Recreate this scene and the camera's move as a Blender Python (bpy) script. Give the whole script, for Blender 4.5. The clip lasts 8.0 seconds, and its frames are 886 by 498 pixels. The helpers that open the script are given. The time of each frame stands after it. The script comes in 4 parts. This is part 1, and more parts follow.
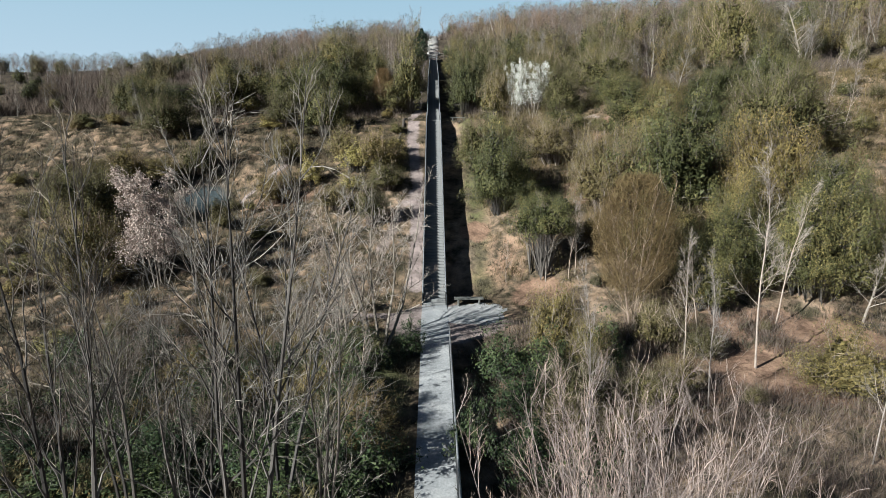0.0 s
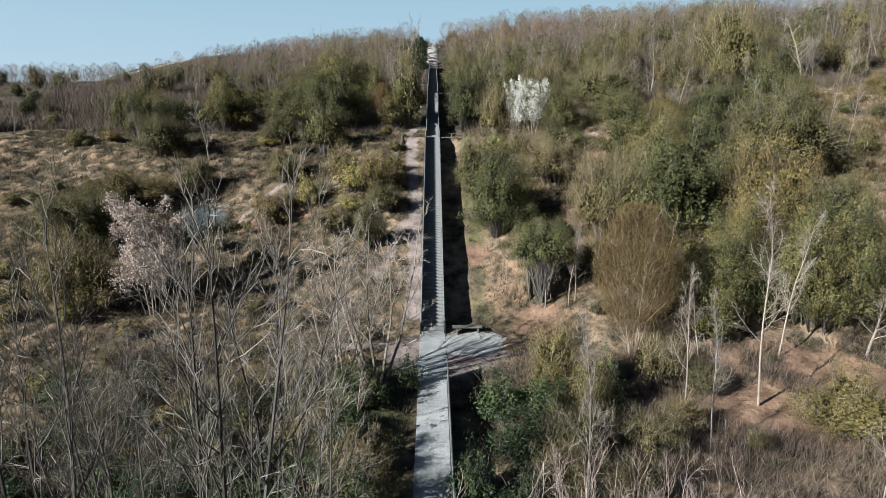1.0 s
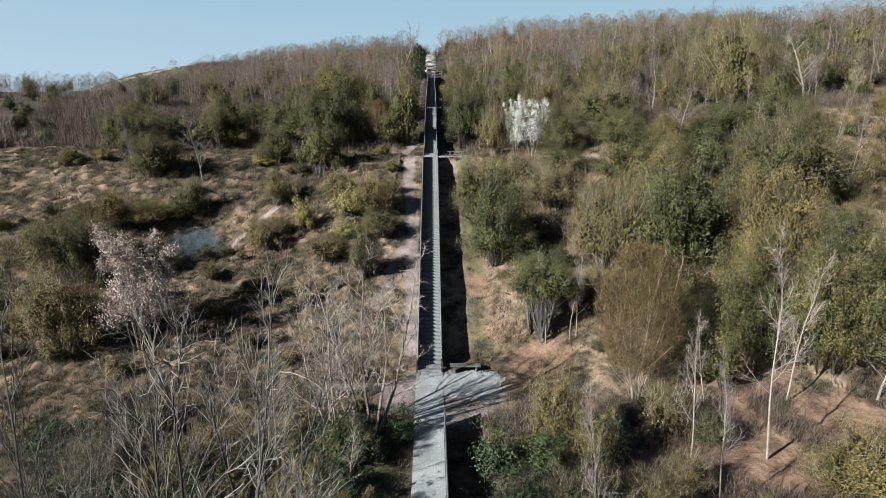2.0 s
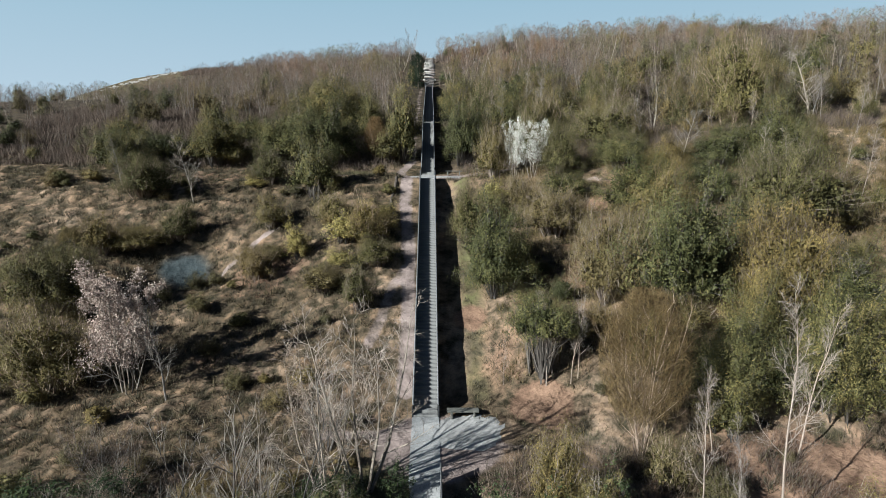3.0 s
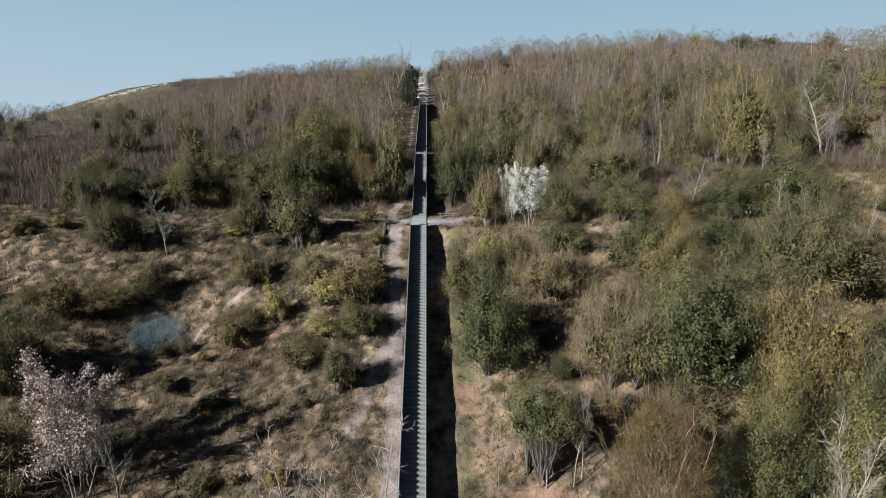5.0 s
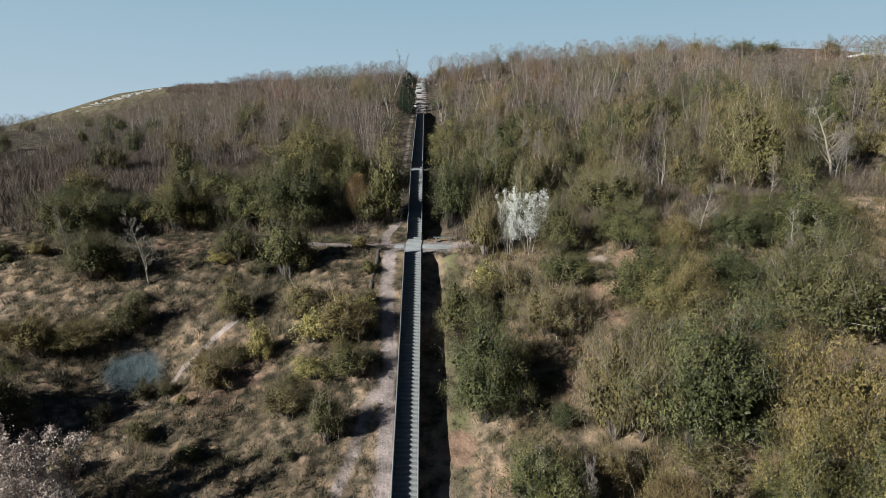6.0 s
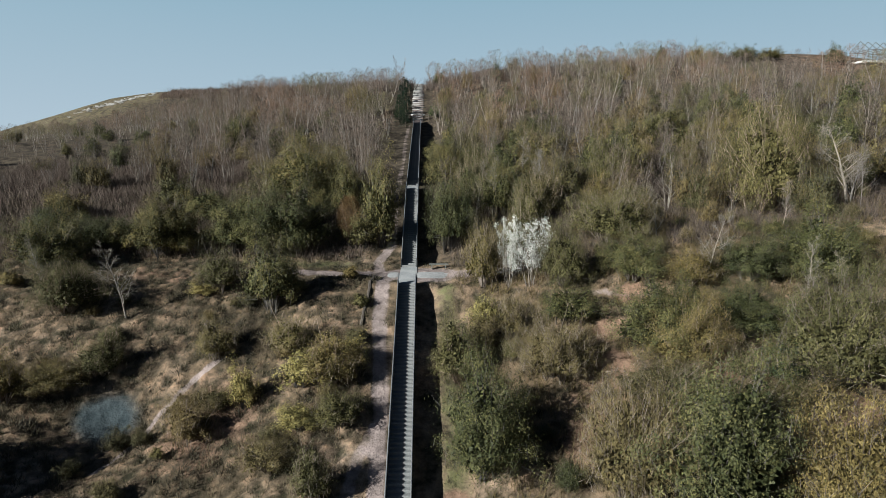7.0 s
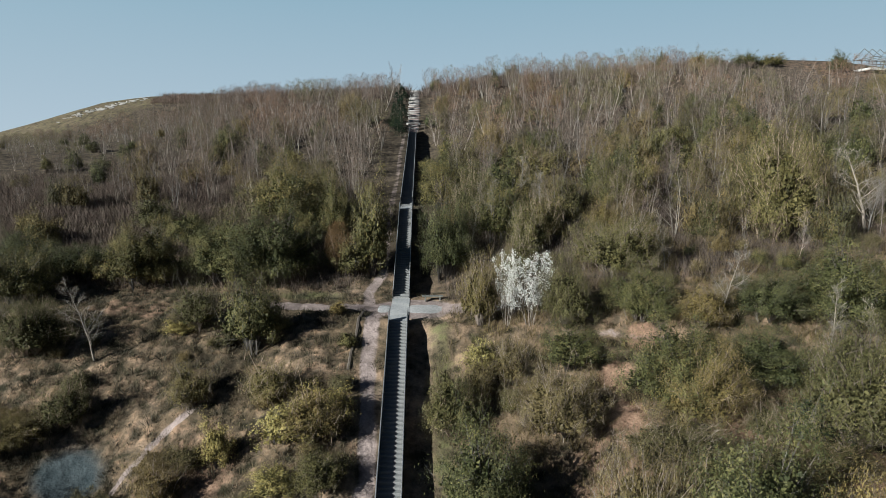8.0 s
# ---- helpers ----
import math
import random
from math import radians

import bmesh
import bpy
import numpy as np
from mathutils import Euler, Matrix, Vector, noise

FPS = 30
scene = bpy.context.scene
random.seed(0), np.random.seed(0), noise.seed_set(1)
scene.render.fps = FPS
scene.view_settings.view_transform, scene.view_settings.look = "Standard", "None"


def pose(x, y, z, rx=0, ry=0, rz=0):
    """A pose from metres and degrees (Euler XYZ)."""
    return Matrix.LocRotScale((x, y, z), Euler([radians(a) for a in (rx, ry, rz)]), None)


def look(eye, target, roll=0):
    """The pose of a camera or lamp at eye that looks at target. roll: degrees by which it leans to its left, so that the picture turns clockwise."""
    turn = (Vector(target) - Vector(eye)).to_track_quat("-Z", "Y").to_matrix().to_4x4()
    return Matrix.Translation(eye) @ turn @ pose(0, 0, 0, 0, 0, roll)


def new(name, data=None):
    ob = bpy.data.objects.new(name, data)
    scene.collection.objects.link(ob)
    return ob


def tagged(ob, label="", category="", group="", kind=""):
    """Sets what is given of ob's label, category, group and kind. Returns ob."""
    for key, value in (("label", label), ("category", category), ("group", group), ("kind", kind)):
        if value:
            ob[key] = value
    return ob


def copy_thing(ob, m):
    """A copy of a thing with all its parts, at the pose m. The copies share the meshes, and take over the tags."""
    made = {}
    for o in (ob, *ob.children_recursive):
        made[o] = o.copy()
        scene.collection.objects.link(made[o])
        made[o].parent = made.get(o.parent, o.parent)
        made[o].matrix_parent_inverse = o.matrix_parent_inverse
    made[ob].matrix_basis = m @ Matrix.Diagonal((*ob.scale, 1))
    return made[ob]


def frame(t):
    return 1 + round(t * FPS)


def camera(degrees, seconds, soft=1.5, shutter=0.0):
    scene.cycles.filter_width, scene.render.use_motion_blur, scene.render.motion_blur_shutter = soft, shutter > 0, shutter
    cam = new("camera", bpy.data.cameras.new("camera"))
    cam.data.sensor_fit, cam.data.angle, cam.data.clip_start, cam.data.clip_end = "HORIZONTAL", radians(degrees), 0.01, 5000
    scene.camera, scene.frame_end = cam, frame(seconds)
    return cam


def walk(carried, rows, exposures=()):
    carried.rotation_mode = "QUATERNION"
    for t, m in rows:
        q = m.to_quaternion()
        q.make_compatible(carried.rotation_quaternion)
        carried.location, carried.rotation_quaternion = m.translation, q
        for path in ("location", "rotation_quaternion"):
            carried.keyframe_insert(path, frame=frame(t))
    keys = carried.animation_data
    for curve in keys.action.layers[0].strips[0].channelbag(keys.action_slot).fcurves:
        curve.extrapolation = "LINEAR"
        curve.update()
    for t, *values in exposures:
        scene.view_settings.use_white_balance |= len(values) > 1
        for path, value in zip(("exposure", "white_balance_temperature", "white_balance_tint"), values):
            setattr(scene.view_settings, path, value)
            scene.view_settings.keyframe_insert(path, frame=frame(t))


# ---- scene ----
cam = camera(73.7, 8.0, soft=0.8)
PATH = [
    (0.0, -0.076, -34.151, 8.876, -0.958, -8.999, -0.075),
    (0.5, 0.000, -33.896, 9.544, -0.944, -8.877, -0.038),
    (1.0, 0.045, -33.515, 10.303, -0.943, -8.772, -0.056),
    (1.5, 0.079, -32.937, 11.179, -1.007, -8.677, -0.121),
    (3.0, 0.201, -30.525, 13.981, -1.261, -8.477, -0.327),
    (3.5, 0.278, -29.611, 14.960, -1.349, -8.425, -0.366),
    (4.0, 0.379, -28.642, 15.941, -1.440, -8.403, -0.382),
    (4.5, 0.507, -27.577, 16.933, -1.531, -8.365, -0.383),
    (6.0, 1.005, -23.840, 19.938, -1.714, -8.298, -0.461),
    (6.5, 1.128, -22.378, 20.938, -1.790, -8.273, -0.476),
    (7.0, 1.273, -20.792, 21.965, -1.887, -8.259, -0.486),
    (7.5, 1.457, -19.061, 23.012, -2.006, -8.251, -0.533),
    (8.0, 1.641, -17.244, 24.091, -2.118, -8.246, -0.604),
]
walk(cam, [(t, pose(x, y, z, 90 + pitch, roll, yaw)) for t, x, y, z, yaw, pitch, roll in PATH], exposures=((0, 1.47, 5370, 4), (8, 1.11, 5420, 4)))

# ---- light ----
ELEVATION, SUN_X, SUN_Y = radians(23), 0.829, 0.559
world = bpy.data.worlds.new("sky")
scene.world = world
world.use_nodes = True
sky = world.node_tree.nodes.new("ShaderNodeTexSky")
sky.sky_type, sky.sun_disc, sky.sun_elevation, sky.sun_rotation = "NISHITA", False, ELEVATION, math.atan2(-SUN_X, -SUN_Y)
sky.air_density, sky.dust_density, sky.ozone_density = 1.2, 0.4, 3.0
back = world.node_tree.nodes["Background"]
back.inputs["Strength"].default_value = 0.014
world.node_tree.links.new(sky.outputs[0], back.inputs["Color"])
sun = new("sun", bpy.data.lights.new("sun", "SUN"))
sun.data.energy, sun.data.angle, sun.data.color = 5.0, radians(0.55), (1.0, 0.9, 0.74)
away = Vector((SUN_X * math.cos(ELEVATION), SUN_Y * math.cos(ELEVATION), -math.sin(ELEVATION)))
sun.matrix_basis = look(-60 * away, (0, 0, 0))


def sky_backdrop():
    """Pale hazy sky far beyond the hill."""
    m = bpy.data.materials.new("hazy_sky")
    m.use_nodes = True
    t = m.node_tree
    t.nodes.remove(t.nodes["Principled BSDF"])
    where = t.nodes.new("ShaderNodeTexCoord")
    split = t.nodes.new("ShaderNodeSeparateXYZ")
    t.links.new(where.outputs["Object"], split.inputs[0])
    level = t.nodes.new("ShaderNodeMapRange")
    level.inputs["From Max"].default_value = 900.0
    t.links.new(split.outputs["Z"], level.inputs["Value"])
    tone = t.nodes.new("ShaderNodeValToRGB")
    for k, (at, colour) in enumerate(((0.15, (0.234, 0.251, 0.252)), (0.85, (0.157, 0.202, 0.216)))):
        tone.color_ramp.elements[k].position, tone.color_ramp.elements[k].color = at, (*colour, 1)
    t.links.new(level.outputs[0], tone.inputs["Fac"])
    glow = t.nodes.new("ShaderNodeEmission")
    t.links.new(tone.outputs[0], glow.inputs["Color"])
    t.links.new(glow.outputs[0], t.nodes["Material Output"].inputs["Surface"])
    far, steps = 2800.0, 40
    v, f = [], []
    for k in range(steps + 1):
        a = radians(-62 + 124 * k / steps)
        v += [(far * math.sin(a), far * math.cos(a), z) for z in (-60.0, 500.0, 1300.0)]
    for k in range(steps):
        f += [(3 * k + i, 3 * k + 3 + i, 3 * k + 4 + i, 3 * k + 1 + i) for i in (0, 1)]
    me = bpy.data.meshes.new("backdrop")
    me.from_pydata(v, [], f)
    me.polygons.foreach_set("use_smooth", [True] * len(me.polygons))
    me.materials.append(m)
    tagged(new("backdrop", me), "pale hazy blue sky beyond the hill", "sky", kind="structure")


sky_backdrop()


# ---- materials ----
def tree_of(name, rough):
    m = bpy.data.materials.new(name)
    m.use_nodes = True
    t = m.node_tree
    bsdf = t.nodes["Principled BSDF"]
    bsdf.inputs["Roughness"].default_value = rough
    bsdf.inputs["Specular IOR Level"].default_value = 0.25
    return m, t, bsdf


def add(t, kind, **values):
    node = t.nodes.new(kind)
    for key, value in values.items():
        node.inputs[key].default_value = value
    return node


def ramp(t, factor, stops):
    node = t.nodes.new("ShaderNodeValToRGB")
    e = node.color_ramp.elements
    while len(e) < len(stops):
        e.new(0.5)
    for k, (at, colour) in enumerate(stops):
        e[k].position, e[k].color = at, (*colour, 1)
    t.links.new(factor, node.inputs["Fac"])
    return node.outputs["Color"]


def grain(t, scale, detail=6.0, coords="Object"):
    where = t.nodes.new("ShaderNodeTexCoord")
    node = add(t, "ShaderNodeTexNoise", Scale=scale, Detail=detail, Roughness=0.6)
    t.links.new(where.outputs[coords], node.inputs["Vector"])
    return node.outputs["Fac"]


def blend(t, factor, a, b, kind="MIX"):
    node = t.nodes.new("ShaderNodeMix")
    node.data_type, node.blend_type = "RGBA", kind
    for value, slot in ((factor, 0), (a, 6), (b, 7)):
        if isinstance(value, (int, float)):
            node.inputs[slot].default_value = value
        elif isinstance(value, tuple):
            node.inputs[slot].default_value = (*value, 1)
        else:
            t.links.new(value, node.inputs[slot])
    return node.outputs[2]


def relief(t, bsdf, height, strength, distance):
    node = add(t, "ShaderNodeBump", Strength=strength, Distance=distance)
    t.links.new(height, node.inputs["Height"])
    t.links.new(node.outputs[0], bsdf.inputs["Normal"])


def surface(name, stops, scale, rough=0.85, fine=None, bump=0.4, distance=0.01, metal=0.0):
    """Two scales of variation: broad stains and fine grain."""
    m, t, bsdf = tree_of(name, rough)
    broad = ramp(t, grain(t, scale), stops)
    small = grain(t, fine or scale * 14, 4)
    spots = ramp(t, small, ((0.3, (0.62, 0.62, 0.62)), (0.7, (1.12, 1.12, 1.12))))
    t.links.new(blend(t, 0.8, broad, spots, "MULTIPLY"), bsdf.inputs["Base Color"])
    relief(t, bsdf, small, bump, distance)
    bsdf.inputs["Metallic"].default_value = metal
    return m


def foliage(name, stops, rough=0.6, through_light=0.05, vary=1.0):
    """Leaves: each leaf and each plant has its own tone; inner leaves are darkened for shade."""
    m, t, bsdf = tree_of(name, rough)
    bsdf.inputs["Specular IOR Level"].default_value = 0.15
    one = t.nodes.new("ShaderNodeNewGeometry")
    plant = t.nodes.new("ShaderNodeObjectInfo")
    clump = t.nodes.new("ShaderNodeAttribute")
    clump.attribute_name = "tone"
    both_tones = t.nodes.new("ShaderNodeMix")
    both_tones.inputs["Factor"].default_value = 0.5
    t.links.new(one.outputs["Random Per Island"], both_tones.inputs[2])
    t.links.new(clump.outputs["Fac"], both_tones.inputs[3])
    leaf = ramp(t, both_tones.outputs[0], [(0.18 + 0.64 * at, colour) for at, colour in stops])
    tone = ramp(t, plant.outputs["Random"], ((0.0, (0.58, 0.66, 0.66)), (0.35, (0.85, 0.9, 0.82)), (0.65, (1.06, 1.04, 0.95)), (1.0, (1.2, 1.1, 0.95))))
    colour = blend(t, vary, leaf, tone, "MULTIPLY")
    t.links.new(colour, bsdf.inputs["Base Color"])
    glow = t.nodes.new("ShaderNodeBsdfTranslucent")
    t.links.new(colour, glow.inputs["Color"])
    both = add(t, "ShaderNodeMixShader", Fac=through_light)
    t.links.new(bsdf.outputs[0], both.inputs[1])
    t.links.new(glow.outputs[0], both.inputs[2])
    t.links.new(both.outputs[0], t.nodes["Material Output"].inputs["Surface"])
    return m


def bark(name, stops, rough=0.85):
    m, t, bsdf = tree_of(name, rough)
    plant = t.nodes.new("ShaderNodeObjectInfo")
    one = t.nodes.new("ShaderNodeNewGeometry")
    base = ramp(t, one.outputs["Random Per Island"], stops)
    tone = ramp(t, plant.outputs["Random"], ((0.0, (0.7, 0.7, 0.72)), (0.5, (1.0, 0.98, 0.96)), (1.0, (1.3, 1.2, 1.1))))
    spots = ramp(t, grain(t, 9.0), ((0.3, (0.65, 0.65, 0.65)), (0.7, (1.15, 1.15, 1.15))))
    t.links.new(blend(t, 1.0, blend(t, 1.0, base, tone, "MULTIPLY"), spots, "MULTIPLY"), bsdf.inputs["Base Color"])
    return m


def ground_material():
    m, t, bsdf = tree_of("heath", 0.95)
    bsdf.inputs["Specular IOR Level"].default_value = 0.1
    broad, middle, fine = grain(t, 0.16, 5), grain(t, 0.9, 6), grain(t, 7.0, 6)
    heath = ramp(t, broad, ((0.3, (0.075, 0.061, 0.044)), (0.43, (0.122, 0.095, 0.066)), (0.56, (0.185, 0.139, 0.1)), (0.72, (0.27, 0.21, 0.16))))
    tufts = ramp(t, middle, ((0.36, (0.24, 0.28, 0.24)), (0.48, (0.85, 0.84, 0.82)), (0.62, (1.55, 1.45, 1.36))))
    soil = blend(t, 1.0, heath, tufts, "MULTIPLY")
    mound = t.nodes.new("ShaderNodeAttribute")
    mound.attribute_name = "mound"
    # soil darker between the tussocks, paler and warmer on their tops
    mound_tint = ramp(t, mound.outputs["Fac"], ((0.1, (0.55, 0.56, 0.54)), (0.45, (0.92, 0.91, 0.9)), (0.9, (1.25, 1.13, 1.05))))
    soil = blend(t, 1.0, soil, mound_tint, "MULTIPLY")
    cover = t.nodes.new("ShaderNodeAttribute")
    cover.attribute_name = "cover"
    split = t.nodes.new("ShaderNodeSeparateColor")
    t.links.new(cover.outputs["Color"], split.inputs[0])
    ragged = t.nodes.new("ShaderNodeMath")
    ragged.operation = "MULTIPLY_ADD"
    t.links.new(middle, ragged.inputs[0])
    ragged.inputs[1].default_value = 1.1
    ragged.inputs[2].default_value = -0.55

    def mask(channel, uneven=1.0):
        s = t.nodes.new("ShaderNodeMath")
        s.operation = "MULTIPLY_ADD"
        t.links.new(ragged.outputs[0], s.inputs[0])
        s.inputs[1].default_value = uneven
        t.links.new(split.outputs[channel], s.inputs[2])
        r = t.nodes.new("ShaderNodeMapRange")
        t.links.new(s.outputs[0], r.inputs["Value"])
        r.inputs["From Min"].default_value, r.inputs["From Max"].default_value = 0.35, 0.65
        return r.outputs["Result"]

    turf = ramp(t, middle, ((0.35, (0.035, 0.042, 0.02)), (0.65, (0.12, 0.115, 0.055))))
    rust = ramp(t, middle, ((0.35, (0.12, 0.075, 0.052)), (0.65, (0.275, 0.178, 0.123))))
    grit = ramp(t, middle, ((0.35, (0.16, 0.127, 0.116)), (0.65, (0.3, 0.24, 0.222))))
    litter = ramp(t, middle, ((0.35, (0.03, 0.024, 0.018)), (0.65, (0.1, 0.078, 0.055))))
    colour = blend(t, cover.outputs["Alpha"], soil, litter)
    colour = blend(t, mask(1), colour, turf)
    colour = blend(t, mask(2), colour, rust)
    colour = blend(t, mask(0, 0.65), colour, grit)
    patch = t.nodes.new("ShaderNodeAttribute")
    patch.attribute_name = "slate"
    colour = blend(t, patch.outputs["Fac"], colour, ramp(t, middle, ((0.35, (0.028, 0.036, 0.04)), (0.65, (0.058, 0.069, 0.074)))))
    specks = ramp(t, fine, ((0.3, (0.6, 0.6, 0.6)), (0.7, (1.25, 1.25, 1.25))))
    t.links.new(blend(t, 0.7, colour, specks, "MULTIPLY"), bsdf.inputs["Base Color"])
    humps = t.nodes.new("ShaderNodeMath")
    humps.operation = "MULTIPLY_ADD"
    t.links.new(fine, humps.inputs[0])
    humps.inputs[1].default_value = 0.16
    t.links.new(middle, humps.inputs[2])
    relief(t, bsdf, humps.outputs[0], 0.7, 0.35)
    return m


HEATH = ground_material()
CONCRETE = surface("concrete", ((0.3, (0.23, 0.235, 0.24)), (0.5, (0.32, 0.32, 0.325)), (0.7, (0.4, 0.395, 0.39))), 0.7, 0.9)
PAVING = surface("trodden_paving", ((0.3, (0.26, 0.256, 0.256)), (0.7, (0.37, 0.362, 0.358))), 0.5, 0.95, 6, 0.3, 0.01)
STEP = surface("weathered_step", ((0.3, (0.15, 0.15, 0.15)), (0.7, (0.23, 0.228, 0.225))), 1.1, 0.9)
PANEL = surface("dark_sheet_steel", ((0.3, (0.018, 0.02, 0.022)), (0.7, (0.045, 0.045, 0.048))), 0.8, 0.75, 9, 0.15, 0.004)
RAIL = surface("galvanised_steel", ((0.3, (0.38, 0.39, 0.41)), (0.7, (0.55, 0.55, 0.56))), 2.0, 0.45, 20, 0.1, 0.003, 0.7)
PLANK = surface("grey_plank", ((0.3, (0.07, 0.075, 0.07)), (0.7, (0.16, 0.155, 0.14))), 2.5, 0.8)
LOG = surface("log", ((0.3, (0.27, 0.255, 0.24)), (0.7, (0.44, 0.42, 0.4))), 1.5, 0.9)
STONE = surface("pale_stone", ((0.3, (0.42, 0.4, 0.38)), (0.7, (0.66, 0.64, 0.6))), 1.2, 0.9)
TIMBER = surface("dark_timber", ((0.3, (0.05, 0.04, 0.035)), (0.7, (0.13, 0.11, 0.09))), 1.5, 0.85)
OLIVE = foliage("olive_leaf", ((0.0, (0.064, 0.055, 0.023)), (0.4, (0.11, 0.091, 0.037)), (0.75, (0.152, 0.125, 0.052)), (1.0, (0.195, 0.158, 0.07))))
GREEN = foliage("green_leaf", ((0.0, (0.038, 0.04, 0.017)), (0.45, (0.078, 0.074, 0.03)), (0.8, (0.123, 0.11, 0.045)), (1.0, (0.172, 0.145, 0.062))))
DARK = foliage("dark_leaf", ((0.0, (0.022, 0.033, 0.016)), (0.5, (0.04, 0.055, 0.023)), (1.0, (0.08, 0.095, 0.043))))
BROOM = foliage("broom_shoot", ((0.0, (0.065, 0.052, 0.025)), (0.5, (0.12, 0.096, 0.045)), (1.0, (0.185, 0.148, 0.074))))
RUSTY = foliage("rust_shoot", ((0.0, (0.1, 0.066, 0.034)), (0.5, (0.18, 0.12, 0.06)), (1.0, (0.27, 0.19, 0.105))))
YELLOW = foliage("yellow_leaf", ((0.0, (0.14, 0.115, 0.042)), (0.5, (0.25, 0.205, 0.072)), (1.0, (0.38, 0.31, 0.12))), vary=0.4)
WHITE = foliage("white_petal", ((0.0, (0.45, 0.44, 0.39)), (0.5, (0.62, 0.61, 0.56)), (1.0, (0.78, 0.77, 0.73))), vary=0.0)
PINK = foliage("pink_petal", ((0.0, (0.2, 0.15, 0.13)), (0.5, (0.34, 0.27, 0.235)), (1.0, (0.5, 0.42, 0.37))), vary=0.0)
NEEDLE = foliage("needle", ((0.0, (0.012, 0.022, 0.014)), (1.0, (0.04, 0.06, 0.03))))
GRASS = foliage("dry_grass", ((0.0, (0.085, 0.067, 0.042)), (0.4, (0.165, 0.128, 0.083)), (0.75, (0.26, 0.21, 0.145)), (1.0, (0.12, 0.12, 0.06))), 0.8, 0.25)
HEATHER = foliage("heather", ((0.0, (0.075, 0.06, 0.042)), (0.5, (0.155, 0.117, 0.082)), (1.0, (0.27, 0.205, 0.145))), 0.8, 0.05)
BROWN_BARK = bark("brown_bark", ((0.0, (0.09, 0.069, 0.057)), (0.5, (0.18, 0.143, 0.12)), (1.0, (0.31, 0.26, 0.225))))
GREY_BARK = bark("grey_bark", ((0.0, (0.1, 0.09, 0.08)), (0.5, (0.18, 0.163, 0.145)), (1.0, (0.29, 0.265, 0.24))))
STRAW_BARK = bark("straw_bark", ((0.0, (0.115, 0.09, 0.08)), (0.5, (0.2, 0.16, 0.145)), (1.0, (0.33, 0.275, 0.255))))
DUSKY_BARK = bark("dusky_bark", ((0.0, (0.036, 0.032, 0.03)), (0.5, (0.072, 0.065, 0.06)), (1.0, (0.15, 0.137, 0.128))))
TWIG = bark("brown_twig", ((0.0, (0.05, 0.038, 0.031)), (0.5, (0.115, 0.087, 0.071)), (1.0, (0.21, 0.165, 0.137))))
RUST_TWIG = bark("rust_twig", ((0.0, (0.075, 0.045, 0.03)), (0.5, (0.16, 0.1, 0.07)), (1.0, (0.26, 0.18, 0.13))))
OLIVE_TWIG = bark("olive_twig", ((0.0, (0.05, 0.045, 0.022)), (0.5, (0.11, 0.1, 0.05)), (1.0, (0.19, 0.17, 0.09))))
PALE_BARK = bark("pale_bark", ((0.0, (0.13, 0.11, 0.097)), (0.5, (0.215, 0.183, 0.163)), (1.0, (0.325, 0.287, 0.26))))


# ---- the hill ----
def ease(a, b, v):
    s = np.clip((np.asarray(v, float) - a) / (b - a), 0, 1)
    return s * s * (3 - 2 * s)


PROFILE_Y = [-3000, -75, -43.5, -16.4, -5.8, 0.4, 26.4, 32.9, 49.4, 52.2, 104.9, 126, 148.6, 165, 280, 760, 3000]
PROFILE_Z = [-5.5, -5.2, -3.4, -1.85, -0.4, 0.0, 12.3, 12.45, 18.95, 19.1, 30.2, 37.5, 43.5, 43.4, 40, -5.5, -5.5]


def set_back(x, y):
    """The crest lies further back on both flanks."""
    return y - (0.55 * np.clip(-x - 8, 0, 260) + 0.2 * np.clip(x - 20, 0, 150)) * ease(60, 150, y)


